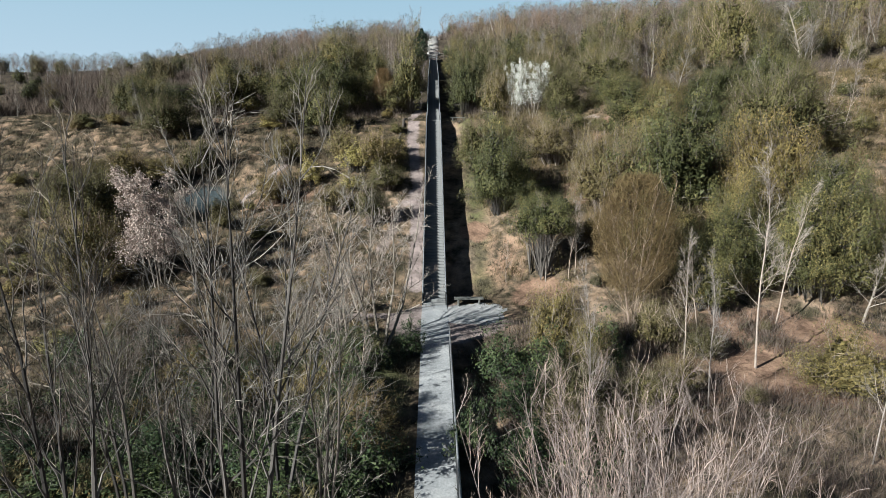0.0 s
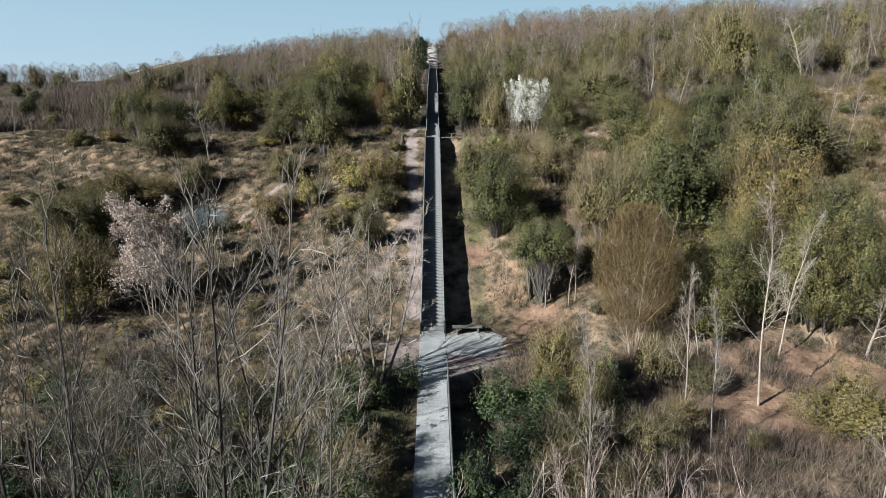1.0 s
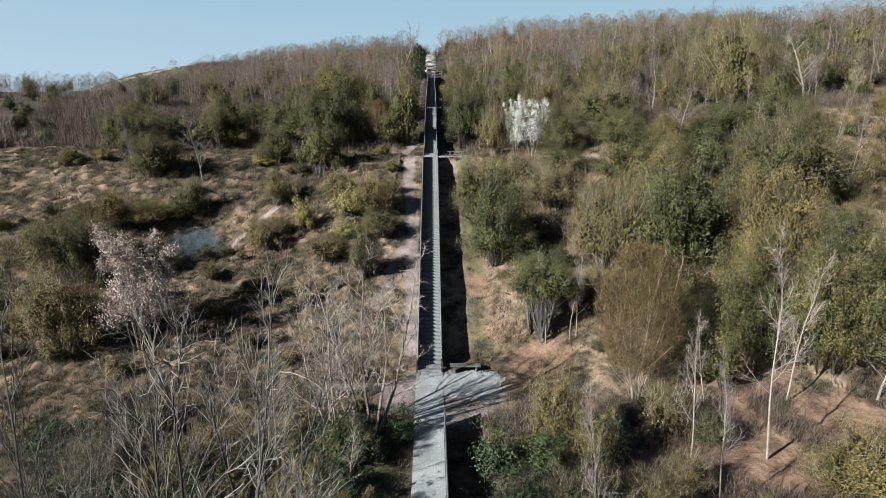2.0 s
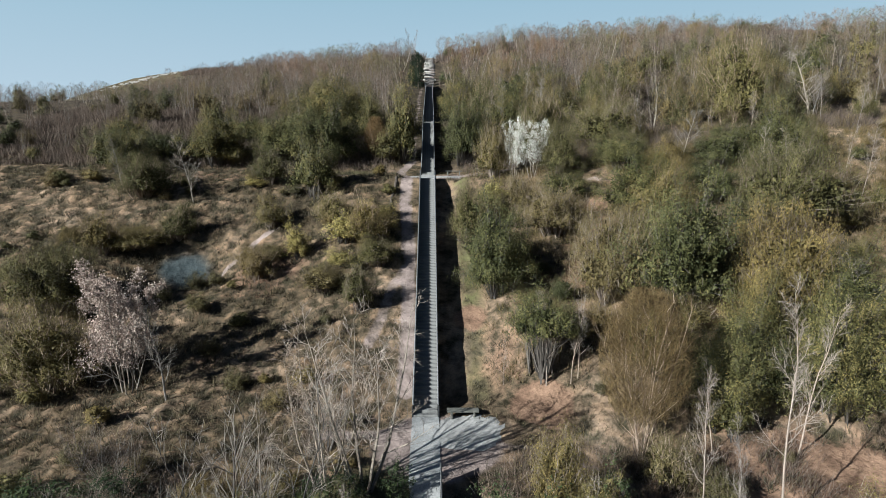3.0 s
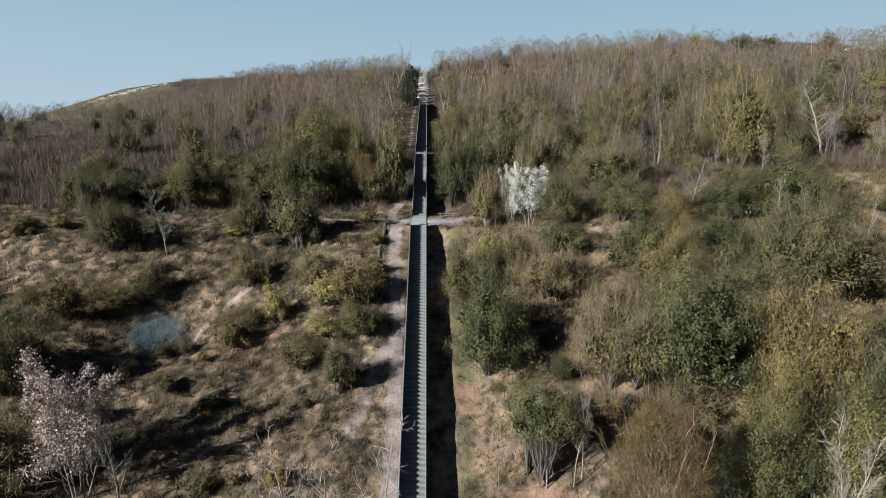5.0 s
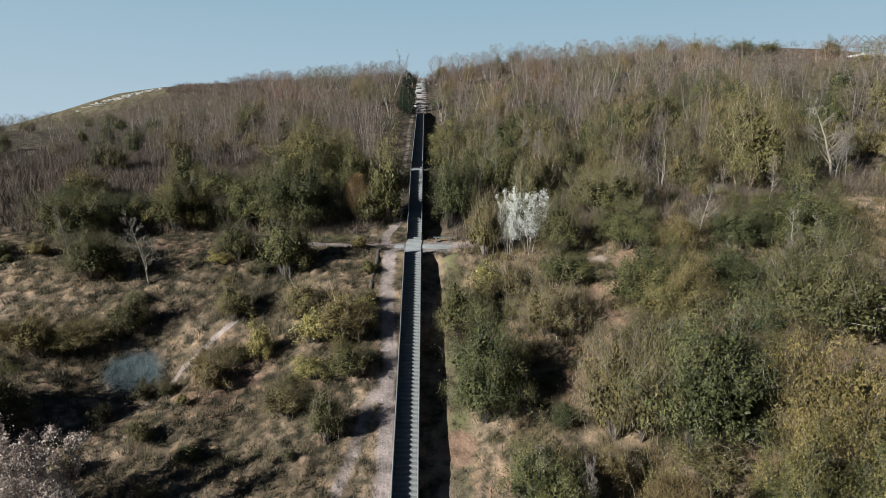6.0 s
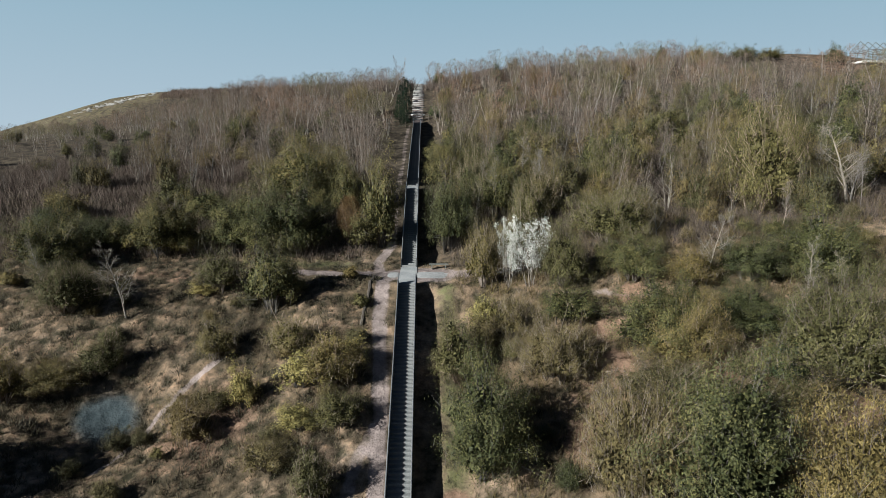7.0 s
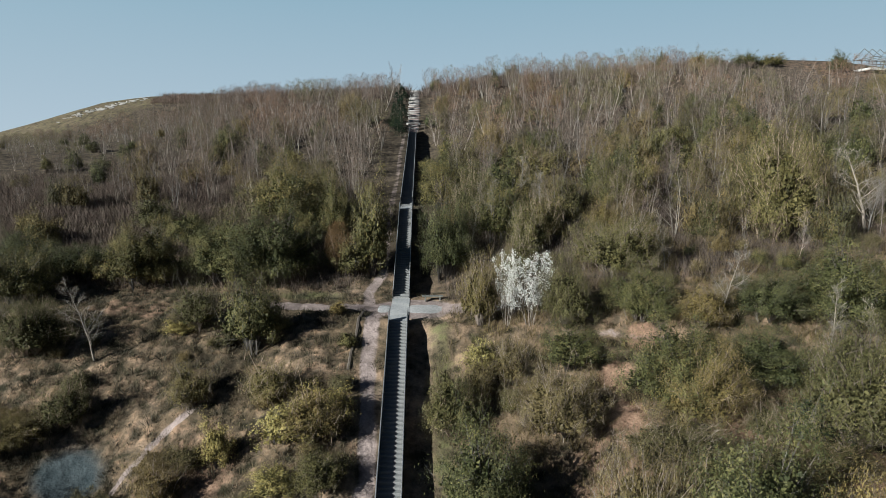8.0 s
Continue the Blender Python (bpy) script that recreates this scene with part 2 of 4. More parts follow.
def ground_z(x, y):
    x, y = np.asarray(x, float), np.asarray(y, float)
    left_hill = 2.8 * np.exp(-((x + 100) / 50) ** 2) * ease(120, 200, y) * (1 - ease(260, 420, y)) - (0.05 * np.clip(-88 - x, 0, 400) + 0.07 * np.clip(-110 - x, 0, 400)) * ease(60, 160, y)
    y = set_back(x, y)
    z = np.interp(y, PROFILE_Y, PROFILE_Z) + left_hill
    wide = ease(4, 16, np.abs(x))
    z = z * (1 - wide) + wide * (left_hill + (np.interp(y - 3, PROFILE_Y, PROFILE_Z) + np.interp(y + 3, PROFILE_Y, PROFILE_Z)) / 2)
    right = 0.2 * np.clip(x - 3.2, 0, 16) + 0.11 * np.clip(x - 19.4, 0, 97) - 0.2 * np.clip(x - 135, 0, 280)
    z = z + right * (0.2 + 0.8 * ease(-6.5, 8.5, y)) * (1 - 0.9 * ease(240, 540, np.hypot(x, y)))
    z = z - 2.4 * np.exp(-((x + 18.9) / 6) ** 2 - ((y - 16.0) / 4.4) ** 2)
    # both flanks sag a little below the line of the stairs
    z = z - 0.55 * ease(5, 10, x) * ease(-14, -8, y) * (1 - ease(19, 25, y)) - 0.75 * ease(5, 10, -x) * ease(-4, 6, y) * (1 - ease(22, 28, y))
    # the ground lies a little under the steps, lower on the sunless side
    flight = ease(0.6, 2.2, y) * (1 - ease(25.0, 26.2, y)) + ease(33.1, 34.5, y) * (1 - ease(48, 49.2, y)) + ease(52.4, 53.8, y) * (1 - ease(103.2, 104.6, y))
    z = z - flight * (0.22 + 0.36 * ease(-1.0, 1.2, x)) * (1 - ease(3, 8, np.abs(x)))
    # the terrace bulges forward beside the landing
    bank = 12.28 - 1.1 * np.clip(24.8 - y, 0, 9)
    side = ease(1.7, 3.4, x) * (1 - ease(6.5, 11, x)) * (y < 28) * (y > 19)
    z = z + side * np.clip(bank - z, 0, 3)
    z = z - ease(-13, -8, y) * (1 - ease(-6.4, -5.6, y)) * 0.15 * (1 - ease(1, 4, np.abs(x)))
    return np.maximum(z, -7)


def near_line(x, y, points):
    """Distance to a line of plan points."""
    best = np.full(np.shape(x), 1e9)
    for (ax, ay), (bx, by) in zip(points, points[1:]):
        s = np.clip(((x - ax) * (bx - ax) + (y - ay) * (by - ay)) / ((bx - ax) ** 2 + (by - ay) ** 2), 0, 1)
        best = np.minimum(best, np.hypot(x - ax - s * (bx - ax), y - ay - s * (by - ay)))
    return best


# paths: half width, how bare, and the line of each
PATHS = [
    (0.42, 0.85, [(-1.6, 29.0), (-2.0, 27.4), (-2.05, 22.7), (-1.7, 19.6), (-1.35, 13.4), (-1.15, 7.8), (-1.15, 2.2)]),
    (0.35, 0.55, [(-1.4, 14.0), (-2.5, 11.4), (-3.0, 8.2), (-3.7, 5.9)]),
    (0.85, 1.0, [(-12, 30.4), (-6.5, 30.0), (0, 29.8), (4.3, 29.2), (7.5, 27.6)]),
    (0.2, 0.6, [(3.2, -2.4), (6.5, -3.3), (9.7, -5.6)]),
    (0.14, 0.8, [(-12.6, 20.3), (-14.5, 18.7), (-16.2, 16.9), (-18.1, 12.4)]),
    (0.4, 0.8, [(-2.4, 30.2), (-2.9, 33.8), (-1.7, 37.3)]),
    (0.3, 0.5, [(-1.6, 37), (-1.9, 52), (-1.6, 66), (-1.9, 85), (-1.6, 104)]),
    (0.4, 0.7, [(-5.4, -1.6), (-2.2, -1.3)]),
    (0.25, 0.45, [(11.8, 23.0), (14.9, 22.3), (18.4, 21.0)]),
    (1.0, 1.0, [(0, 105.5), (0, 152)]),
]


# patches of bare reddish earth between the shrubs: x, y, radius
EARTH = [(14.1, 15.9, 1.5), (20.0, 14.7, 1.8), (24.7, 10.6, 1.7), (14.4, 19.2, 1.3), (10.8, 11.1, 1.6), (19.2, 5.7, 1.8), (26.1, 10.6, 1.4), (3.0, 8.7, 1.2), (6.5, 1.0, 2.0), (20.4, -5.6, 2.6), (14.8, -8.5, 2.6), (16.0, -10.5, 2.0), (17.0, 21.6, 1.3)]


def earth(x, y):
    """One in the middle of a patch of bare earth, nought outside."""
    value = np.zeros(np.shape(x))
    for a, b, r in EARTH:
        value = np.maximum(value, 1 - ease(0.6, 1.3, np.hypot(x - a, y - b) / r))
    return value


def bare_ground(x, y):
    """One on trodden grit, nought on heath."""
    value = np.zeros(np.shape(x))
    for half, bare, line in PATHS:
        value = np.maximum(value, bare - bare * ease(half * 0.7, half * 1.5 + 0.15, near_line(x, y, line)))
    value = np.maximum(value, 1 - ease(0.75, 1.2, np.hypot((x - 0.6) / 3.3, (y + 2.6) / 3.2)))
    value = np.maximum(value, 1 - ease(0.75, 1.2, np.hypot((x - 1.0) / 3.3, (y - 29.6) / 2.9)))
    return value


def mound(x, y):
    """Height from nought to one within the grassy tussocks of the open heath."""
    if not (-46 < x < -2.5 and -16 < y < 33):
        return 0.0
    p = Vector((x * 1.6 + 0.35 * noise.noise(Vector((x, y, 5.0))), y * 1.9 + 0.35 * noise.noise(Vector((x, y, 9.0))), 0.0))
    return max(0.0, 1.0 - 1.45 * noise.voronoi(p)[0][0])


def lumps(x, y):
    p = Vector((x, y, 0))
    return 0.18 * noise.noise(p * 0.9) + 0.3 * noise.noise(p * 0.23) + 0.14 * noise.noise(p * 1.9) + 0.17 * mound(x, y)


def roughness(x, y):
    """Humps and hollows of the heath, none on the paths."""
    return lumps(x, y) * float(ease(1.2, 3.5, abs(x))) * (1 - 0.9 * float(bare_ground(np.array([x]), np.array([y]))[0]))


def hill():
    xs = np.concatenate([-np.geomspace(3000, 48, 46), np.arange(-47.5, -32, 0.4), np.arange(-32, -2, 0.24), np.arange(-2, 48.1, 0.46), np.geomspace(48.6, 3000, 50)])
    ys = np.concatenate([-np.geomspace(3000, 31, 22), np.arange(-30.5, -8, 0.46), np.arange(-8, 31, 0.24), np.arange(31, 66, 0.46), np.arange(66.5, 230, 1.6), np.geomspace(233, 3000, 24)])
    gx, gy = np.meshgrid(xs, ys)
    z = ground_z(gx, gy)
    cover = np.zeros((*gx.shape, 4), np.float32)
    bare = bare_ground(gx, gy)
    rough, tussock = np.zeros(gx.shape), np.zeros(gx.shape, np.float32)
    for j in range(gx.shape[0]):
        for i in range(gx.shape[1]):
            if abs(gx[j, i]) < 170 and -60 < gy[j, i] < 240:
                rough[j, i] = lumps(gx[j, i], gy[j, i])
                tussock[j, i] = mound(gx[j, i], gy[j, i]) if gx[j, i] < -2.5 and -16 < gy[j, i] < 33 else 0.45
    z = z + rough * ease(1.2, 3.5, np.abs(gx)) * (1 - 0.9 * bare)
    cover[..., 0] = bare
    turf = np.exp(-((gx + 2.6) / 1.7) ** 2 - ((gy + 9.5) / 5) ** 2) + 0.42 * ease(-55, -75, -np.abs(gx)) * ease(80, 100, set_back(gx, gy) - 1.26 * (gx + 108)) * (gx < 0)
    turf = turf + 0.55 * np.exp(-((gx - 3.2) / 1.3) ** 2) * (gy < 26) * (gy > 2) + 0.7 * np.exp(-((gx + 7.5) / 4.3) ** 2 - ((gy - 33) / 1.4) ** 2)
    cover[..., 1] = np.clip(turf, 0, 1)
    rust = 0.75 * np.exp(-((gx + 12.4) / 4.3) ** 2 - ((gy - 15) / 4.3) ** 2) + 0.8 * np.exp(-((gx - 18.4) / 5.4) ** 2 - ((gy + 4.3) / 2.7) ** 2)
    rust = rust + 0.6 * np.exp(-((gx - 14) / 5.4) ** 2 - ((gy - 13.6) / 3.3) ** 2) + 0.4 * ease(96, 104, gx) * ease(122, 130, gy) + 0.6 * np.exp(-((gx + 20.5) / 5.4) ** 2 - ((gy - 29.6) / 2) ** 2)
    rust = rust + 0.62 * np.exp(-((gx - 13) / 7) ** 2 - ((gy + 9) / 5) ** 2) + 0.5 * np.exp(-((gx - 4.5) / 2.5) ** 2 - ((gy - 5) / 5) ** 2)
    cover[..., 2] = np.clip(np.maximum(rust, 0.9 * earth(gx, gy)), 0, 1)
    cover[..., 3] = ease(33, 40, gy + 1.5 * np.sign(gx)) * (1 - 0.5 * ease(90, 106, set_back(gx, gy) - 1.26 * (gx + 108)) * ease(50, 60, -gx))
    ny, nx = gx.shape
    k = np.arange(ny * nx).reshape(ny, nx)
    faces = np.stack([k[:-1, :-1], k[:-1, 1:], k[1:, 1:], k[1:, :-1]], -1).reshape(-1, 4)
    me = bpy.data.meshes.new("ground")
    me.from_pydata(np.stack([gx, gy, z], -1).reshape(-1, 3).tolist(), [], faces.tolist())
    slate = 1 - ease(0.6, 1.15, np.hypot((gx + 19.6) / 2.3, (gy - 16.9) / 1.7))
    me.attributes.new("slate", "FLOAT", "POINT").data.foreach_set("value", slate.astype(np.float32).ravel())
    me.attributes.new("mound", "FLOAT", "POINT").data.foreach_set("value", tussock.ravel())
    me.attributes.new("cover", "FLOAT_COLOR", "POINT").data.foreach_set("color", cover.ravel())
    me.polygons.foreach_set("use_smooth", [True] * len(me.polygons))
    me.materials.append(HEATH)
    tagged(new("ground", me), "heath-covered spoil hill with dry brown grass and trodden grit paths", "hillside", kind="structure")


hill()


# ---- mesh helpers ----
class Geo:
    def __init__(self):
        self.v, self.f, self.tone = [], [], []

    def toned(self, value):
        """Give all that was added since the last call one tone."""
        self.tone += [value] * (len(self.v) - len(self.tone))

    def tube(self, points, radii, sides=3):
        rings = []
        for k, p in enumerate(points):
            d = (points[min(k + 1, len(points) - 1)] - points[max(k - 1, 0)]).normalized()
            a = d.orthogonal().normalized()
            b = d.cross(a)
            start = len(self.v)
            for s in range(sides):
                w = 2 * math.pi * s / sides
                self.v.append(p + radii[k] * (math.cos(w) * a + math.sin(w) * b))
            rings.append(start)
        for r, q in zip(rings, rings[1:]):
            for s in range(sides):
                n = (s + 1) % sides
                self.f.append((r + s, r + n, q + n, q + s))
        self.f.append(tuple(rings[-1] + s for s in range(sides)))

    def leaf(self, c, along, across):
        k = len(self.v)
        self.v += [c - along * 0.8 + across, c - along * 0.8 - across, c + along]
        self.f.append((k, k + 1, k + 2))

    def spike(self, p, q, r):
        k = len(self.v)
        d = (q - p).normalized()
        a = d.orthogonal().normalized() * r
        b = d.cross(a)
        self.v += [p + a, p - 0.5 * a + 0.87 * b, p - 0.5 * a - 0.87 * b, q]
        self.f += [(k, k + 1, k + 3), (k + 1, k + 2, k + 3), (k + 2, k, k + 3)]

    def box(self, x0, x1, y0, y1, z0, z1):
        k = len(self.v)
        self.v += [Vector((x, y, z)) for z in (z0, z1) for y in (y0, y1) for x in (x0, x1)]
        self.f += [tuple(k + i for i in q) for q in ((0, 2, 3, 1), (4, 5, 7, 6), (0, 1, 5, 4), (2, 6, 7, 3), (0, 4, 6, 2), (1, 3, 7, 5))]

    def mesh(self, name, material, smooth=False):
        me = bpy.data.meshes.new(name)
        me.from_pydata([tuple(p) for p in self.v], [], self.f)
        me.materials.append(material)
        if self.tone:
            self.toned(0.5)
            me.attributes.new("tone", "FLOAT", "POINT").data.foreach_set("value", self.tone)
        if smooth:
            me.polygons.foreach_set("use_smooth", [True] * len(me.polygons))
        return me


def part(name, data, parent, label="", at=(0, 0, 0)):
    ob = new(name, data)
    ob.parent, ob.location = parent, at
    return tagged(ob, label)


def bevelled(name, size, material, width=0.012):
    bm = bmesh.new()
    bmesh.ops.create_cube(bm, size=1.0)
    bmesh.ops.scale(bm, vec=size, verts=bm.verts)
    bmesh.ops.bevel(bm, geom=bm.edges[:], offset=width, segments=1, affect="EDGES")
    me = bpy.data.meshes.new(name)
    bm.to_mesh(me)
    bm.free()
    me.materials.append(material)
    return me


def about(rng, spread=1.0):
    return Vector((rng.gauss(0, spread), rng.gauss(0, spread), rng.gauss(0, spread)))


# ---- stairway ----
HALF = 0.69


def sheet(length, rise, low, high, thick):
    """A parapet sheet that follows the slope, thick sideways, with a folded top edge."""
    g = Geo()
    outline = [(0, low), (length, rise + low), (length, rise + high), (0, high)]
    for x in (-thick / 2, thick / 2):
        g.v += [Vector((x, y, z)) for y, z in outline]
    g.f += [(3, 2, 1, 0), (4, 5, 6, 7)] + [(k, (k + 1) % 4, (k + 1) % 4 + 4, k + 4) for k in range(4)]
    return g


def parapet(thing, side, y0, z0, y1, z1, low, high, joint=1.55):
    count = max(1, round((y1 - y0) / joint))
    step, rise = (y1 - y0) / count, (z1 - z0) / count
    panel = sheet(step - 0.012, rise * (step - 0.012) / step, low, high, 0.03).mesh("panel", PANEL)
    post = bevelled("post", (0.07, 0.06, high - low - 0.1), PANEL, 0.008)
    for k in range(count):
        part("panel", panel, thing, "", (side * HALF, k * step + 0.006, k * rise))
    for k in range(count + 1):
        part("post", post, thing, "", (side * (HALF + 0.035), k * step, k * rise + (low + high) / 2 - 0.04))
    rail = Geo()
    rail.tube([Vector((0, -0.05, high + 0.02)), Vector((0, y1 - y0 + 0.05, z1 - z0 + high + 0.02))], [0.042, 0.042], 8)
    part("handrail", rail.mesh("handrail", RAIL, True), thing, "grey galvanised handrail", (side * HALF, 0, 0))


def flight(y0, z0, y1, z1, rise=0.15, high=0.78):
    thing = new("stair_flight")
    thing.location = (0, y0, z0)
    tagged(thing, "long straight concrete stair flight between dark sheet-steel parapets", "staircase", "flights of the hillside stairway")
    count = round((z1 - z0) / rise)
    tread, up = (y1 - y0) / count, (z1 - z0) / count
    block = bevelled("step", (2 * HALF - 0.04, tread + 0.05, up + 0.1), STEP, 0.014)
    for k in range(count):
        part("step", block, thing, "", (0, (k + 0.5) * tread + 0.02, (k + 1) * up - (up + 0.1) / 2))
    for side in (-1, 1):
        parapet(thing, side, y0, z0, y1, z1, -0.75, high)
    return thing


flight(0.3, 0.0, 26.3, 12.3)
flight(32.9, 12.47, 49.4, 18.95)
flight(52.2, 19.12, 104.8, 30.2, high=1.0)


def landing(y0, z0, y1, z1):
    """A slab that may fall gently towards its foot."""
    g = Geo()
    w = HALF + 0.05
    g.v += [Vector((x, y, z)) for x in (-w, w) for y, z in ((y0, z0), (y1, z1), (y1, z1 - 0.3), (y0, z0 - 0.3))]
    g.f += [(3, 2, 1, 0), (4, 5, 6, 7)] + [(k, (k + 1) % 4, (k + 1) % 4 + 4, k + 4) for k in range(4)]
    tagged(new("stair_landing", g.mesh("stair_landing", CONCRETE)), "pale concrete landing slab between two stair flights", "landing", kind="structure")


landing(-5.8, -0.365, 0.3, 0.035)
landing(26.3, 12.34, 32.9, 12.49)
landing(49.4, 18.99, 52.2, 19.14)
landing(104.8, 30.22, 106.2, 30.5)


def sloping_path():
    """The smooth concrete path below the stairs, with a parapet on its sunless side."""
    thing = new("sloping_path")
    thing.location = (0, 0, 0)
    tagged(thing, "smooth pale concrete path descending below the stairs with one parapet", "path")
    knots = [(-5.8, -0.365), (-16.4, -1.8), (-43.5, -3.35)]
    for (ya, za), (yb, zb) in zip(knots, knots[1:]):
        count = max(1, round((ya - yb) / 2.5))
        dy, dz = (yb - ya) / count, (zb - za) / count
        g = Geo()
        g.v += [Vector((x, y, z)) for x in (-HALF, HALF) for y, z in ((0, 0), (dy * 0.996, dz * 0.996), (dy * 0.996, dz * 0.996 - 0.3), (0, -0.3))]
        g.f += [(0, 1, 2, 3), (7, 6, 5, 4)] + [(k, k + 4, (k + 1) % 4 + 4, (k + 1) % 4) for k in range(4)]
        me = g.mesh("slab", CONCRETE)
        for k in range(count):
            part("slab", me, thing, "", (0, ya + k * dy, za + k * dz))
    wall = Geo()
    for (ya, za), (yb, zb) in zip(knots, knots[1:]):
        holder = sheet(ya - yb, za - zb, -0.8, 0.95, 0.04)
        part("panel", holder.mesh("panel", PANEL), thing, "dark steel parapet sheet", (HALF + 0.03, yb, zb))
        wall.tube([Vector((HALF + 0.03, yb, zb + 0.97)), Vector((HALF + 0.03, ya, za + 0.97))], [0.04, 0.04], 8)
    part("handrail", wall.mesh("handrail", RAIL, True), thing, "grey galvanised handrail")


sloping_path()


def gravel_pad(cx, cy, rx, ry, lift):
    """Pale trodden gravel beside a landing, ragged at its rim."""
    rings, steps = 7, 48
    v, f = [], []
    for r in range(rings + 1):
        for k in range(steps):
            a = 2 * math.pi * k / steps
            q = (r / rings) * (1 + 0.07 * noise.noise(Vector((math.cos(a) * 2.2, math.sin(a) * 2.2, cx))) + 0.06 * noise.noise(Vector((math.cos(a) * 7, math.sin(a) * 7, cx))))
            c, d = math.cos(a), math.sin(a)
            x, y = cx + rx * q * math.copysign(abs(c) ** 0.7, c), cy + ry * q * math.copysign(abs(d) ** 0.7, d)
            v.append((x, y, float(ground_z(x, y)) + roughness(x, y) + lift * (1 - 1.8 * (r / rings) ** 4)))
    for r in range(rings):
        f += [(r * steps + k, r * steps + (k + 1) % steps, (r + 1) * steps + (k + 1) % steps, (r + 1) * steps + k) for k in range(steps)]
    me = bpy.data.meshes.new("gravel_pad")
    me.from_pydata(v, [], f)
    me.materials.append(PAVING)
    me.polygons.foreach_set("use_smooth", [True] * len(me.polygons))
    tagged(new("pavement", me), "pale trodden gravel spread beside the stair landing", "gravel", kind="structure")


gravel_pad(2.2, -1.3, 2.0, 2.0, 0.07)
gravel_pad(2.0, 29.6, 1.7, 1.5, 0.06)
gravel_pad(-1.25, 29.6, 0.62, 1.3, 0.06)


def bench(x, y, z):
    thing = new("bench")
    thing.location = (x, y, z)
    tagged(thing, "dark weathered backless plank bench standing on pale grit", "bench", "benches at the landings")
    board = bevelled("seat_plank", (1.75, 0.17, 0.06), PLANK, 0.01)
    for k in range(3):
        part("seat_plank", board, thing, "", (0, (k - 1) * 0.185, 0.44))
    leg = bevelled("leg", (0.1, 0.42, 0.41), PLANK, 0.01)
    for side in (-0.62, 0.62):
        part("leg", leg, thing, "", (side, 0, 0.205))
    return thing


bench(2.05, 0.25, float(ground_z(2.05, 0.25) + roughness(2.05, 0.25)))
bench(2.7, 31.9, float(ground_z(2.7, 31.9) + roughness(2.7, 31.9)))


def bank_shade_strip(points):
    """Dark sunken strips along the uphill side of the trodden path, added for a low bank's shadow."""
    for (ax, ay), (bx, by) in zip(points, points[1:]):
        g = Geo()
        a = Vector((ax, ay, float(ground_z(ax, ay) + roughness(ax, ay)) + 0.03))
        b = Vector((bx, by, float(ground_z(bx, by) + roughness(bx, by)) + 0.03))
        g.tube([a, a.lerp(b, 0.5) + Vector((0.03, 0, 0.02)), b], [0.12, 0.13, 0.11], 6)
        tagged(new("bank_shade_strip", g.mesh("bank_shade_strip", TIMBER)), "dark round strip in place of a low bank's shade beside a trodden path", "log", "logs along the path")


bank_shade_strip([(-2.75, 27.9), (-3.0, 26.4), (-3.05, 24.9), (-3.25, 23.4), (-3.3, 21.9)])


def log_steps():
    rng = random.Random(4)
    for k in range(22):
        y = 107.2 + k * 1.95
        g = Geo()
        w = rng.uniform(1.1, 1.5)
        g.tube([Vector((-w, 0, 0)), Vector((0, rng.uniform(-0.08, 0.08), 0.02)), Vector((w, 0, 0))], [0.17, 0.18, 0.16], 8)
        g.f.append(tuple(range(7, -1, -1)))
        ob = new("log_step", g.mesh("log_step", LOG, True))
        ob.location = (rng.uniform(-0.1, 0.1), y, float(ground_z(0, y)) + 0.1)
        tagged(ob, "pale round log laid across the path as a step", "log step", "log steps on the summit path")


log_steps()


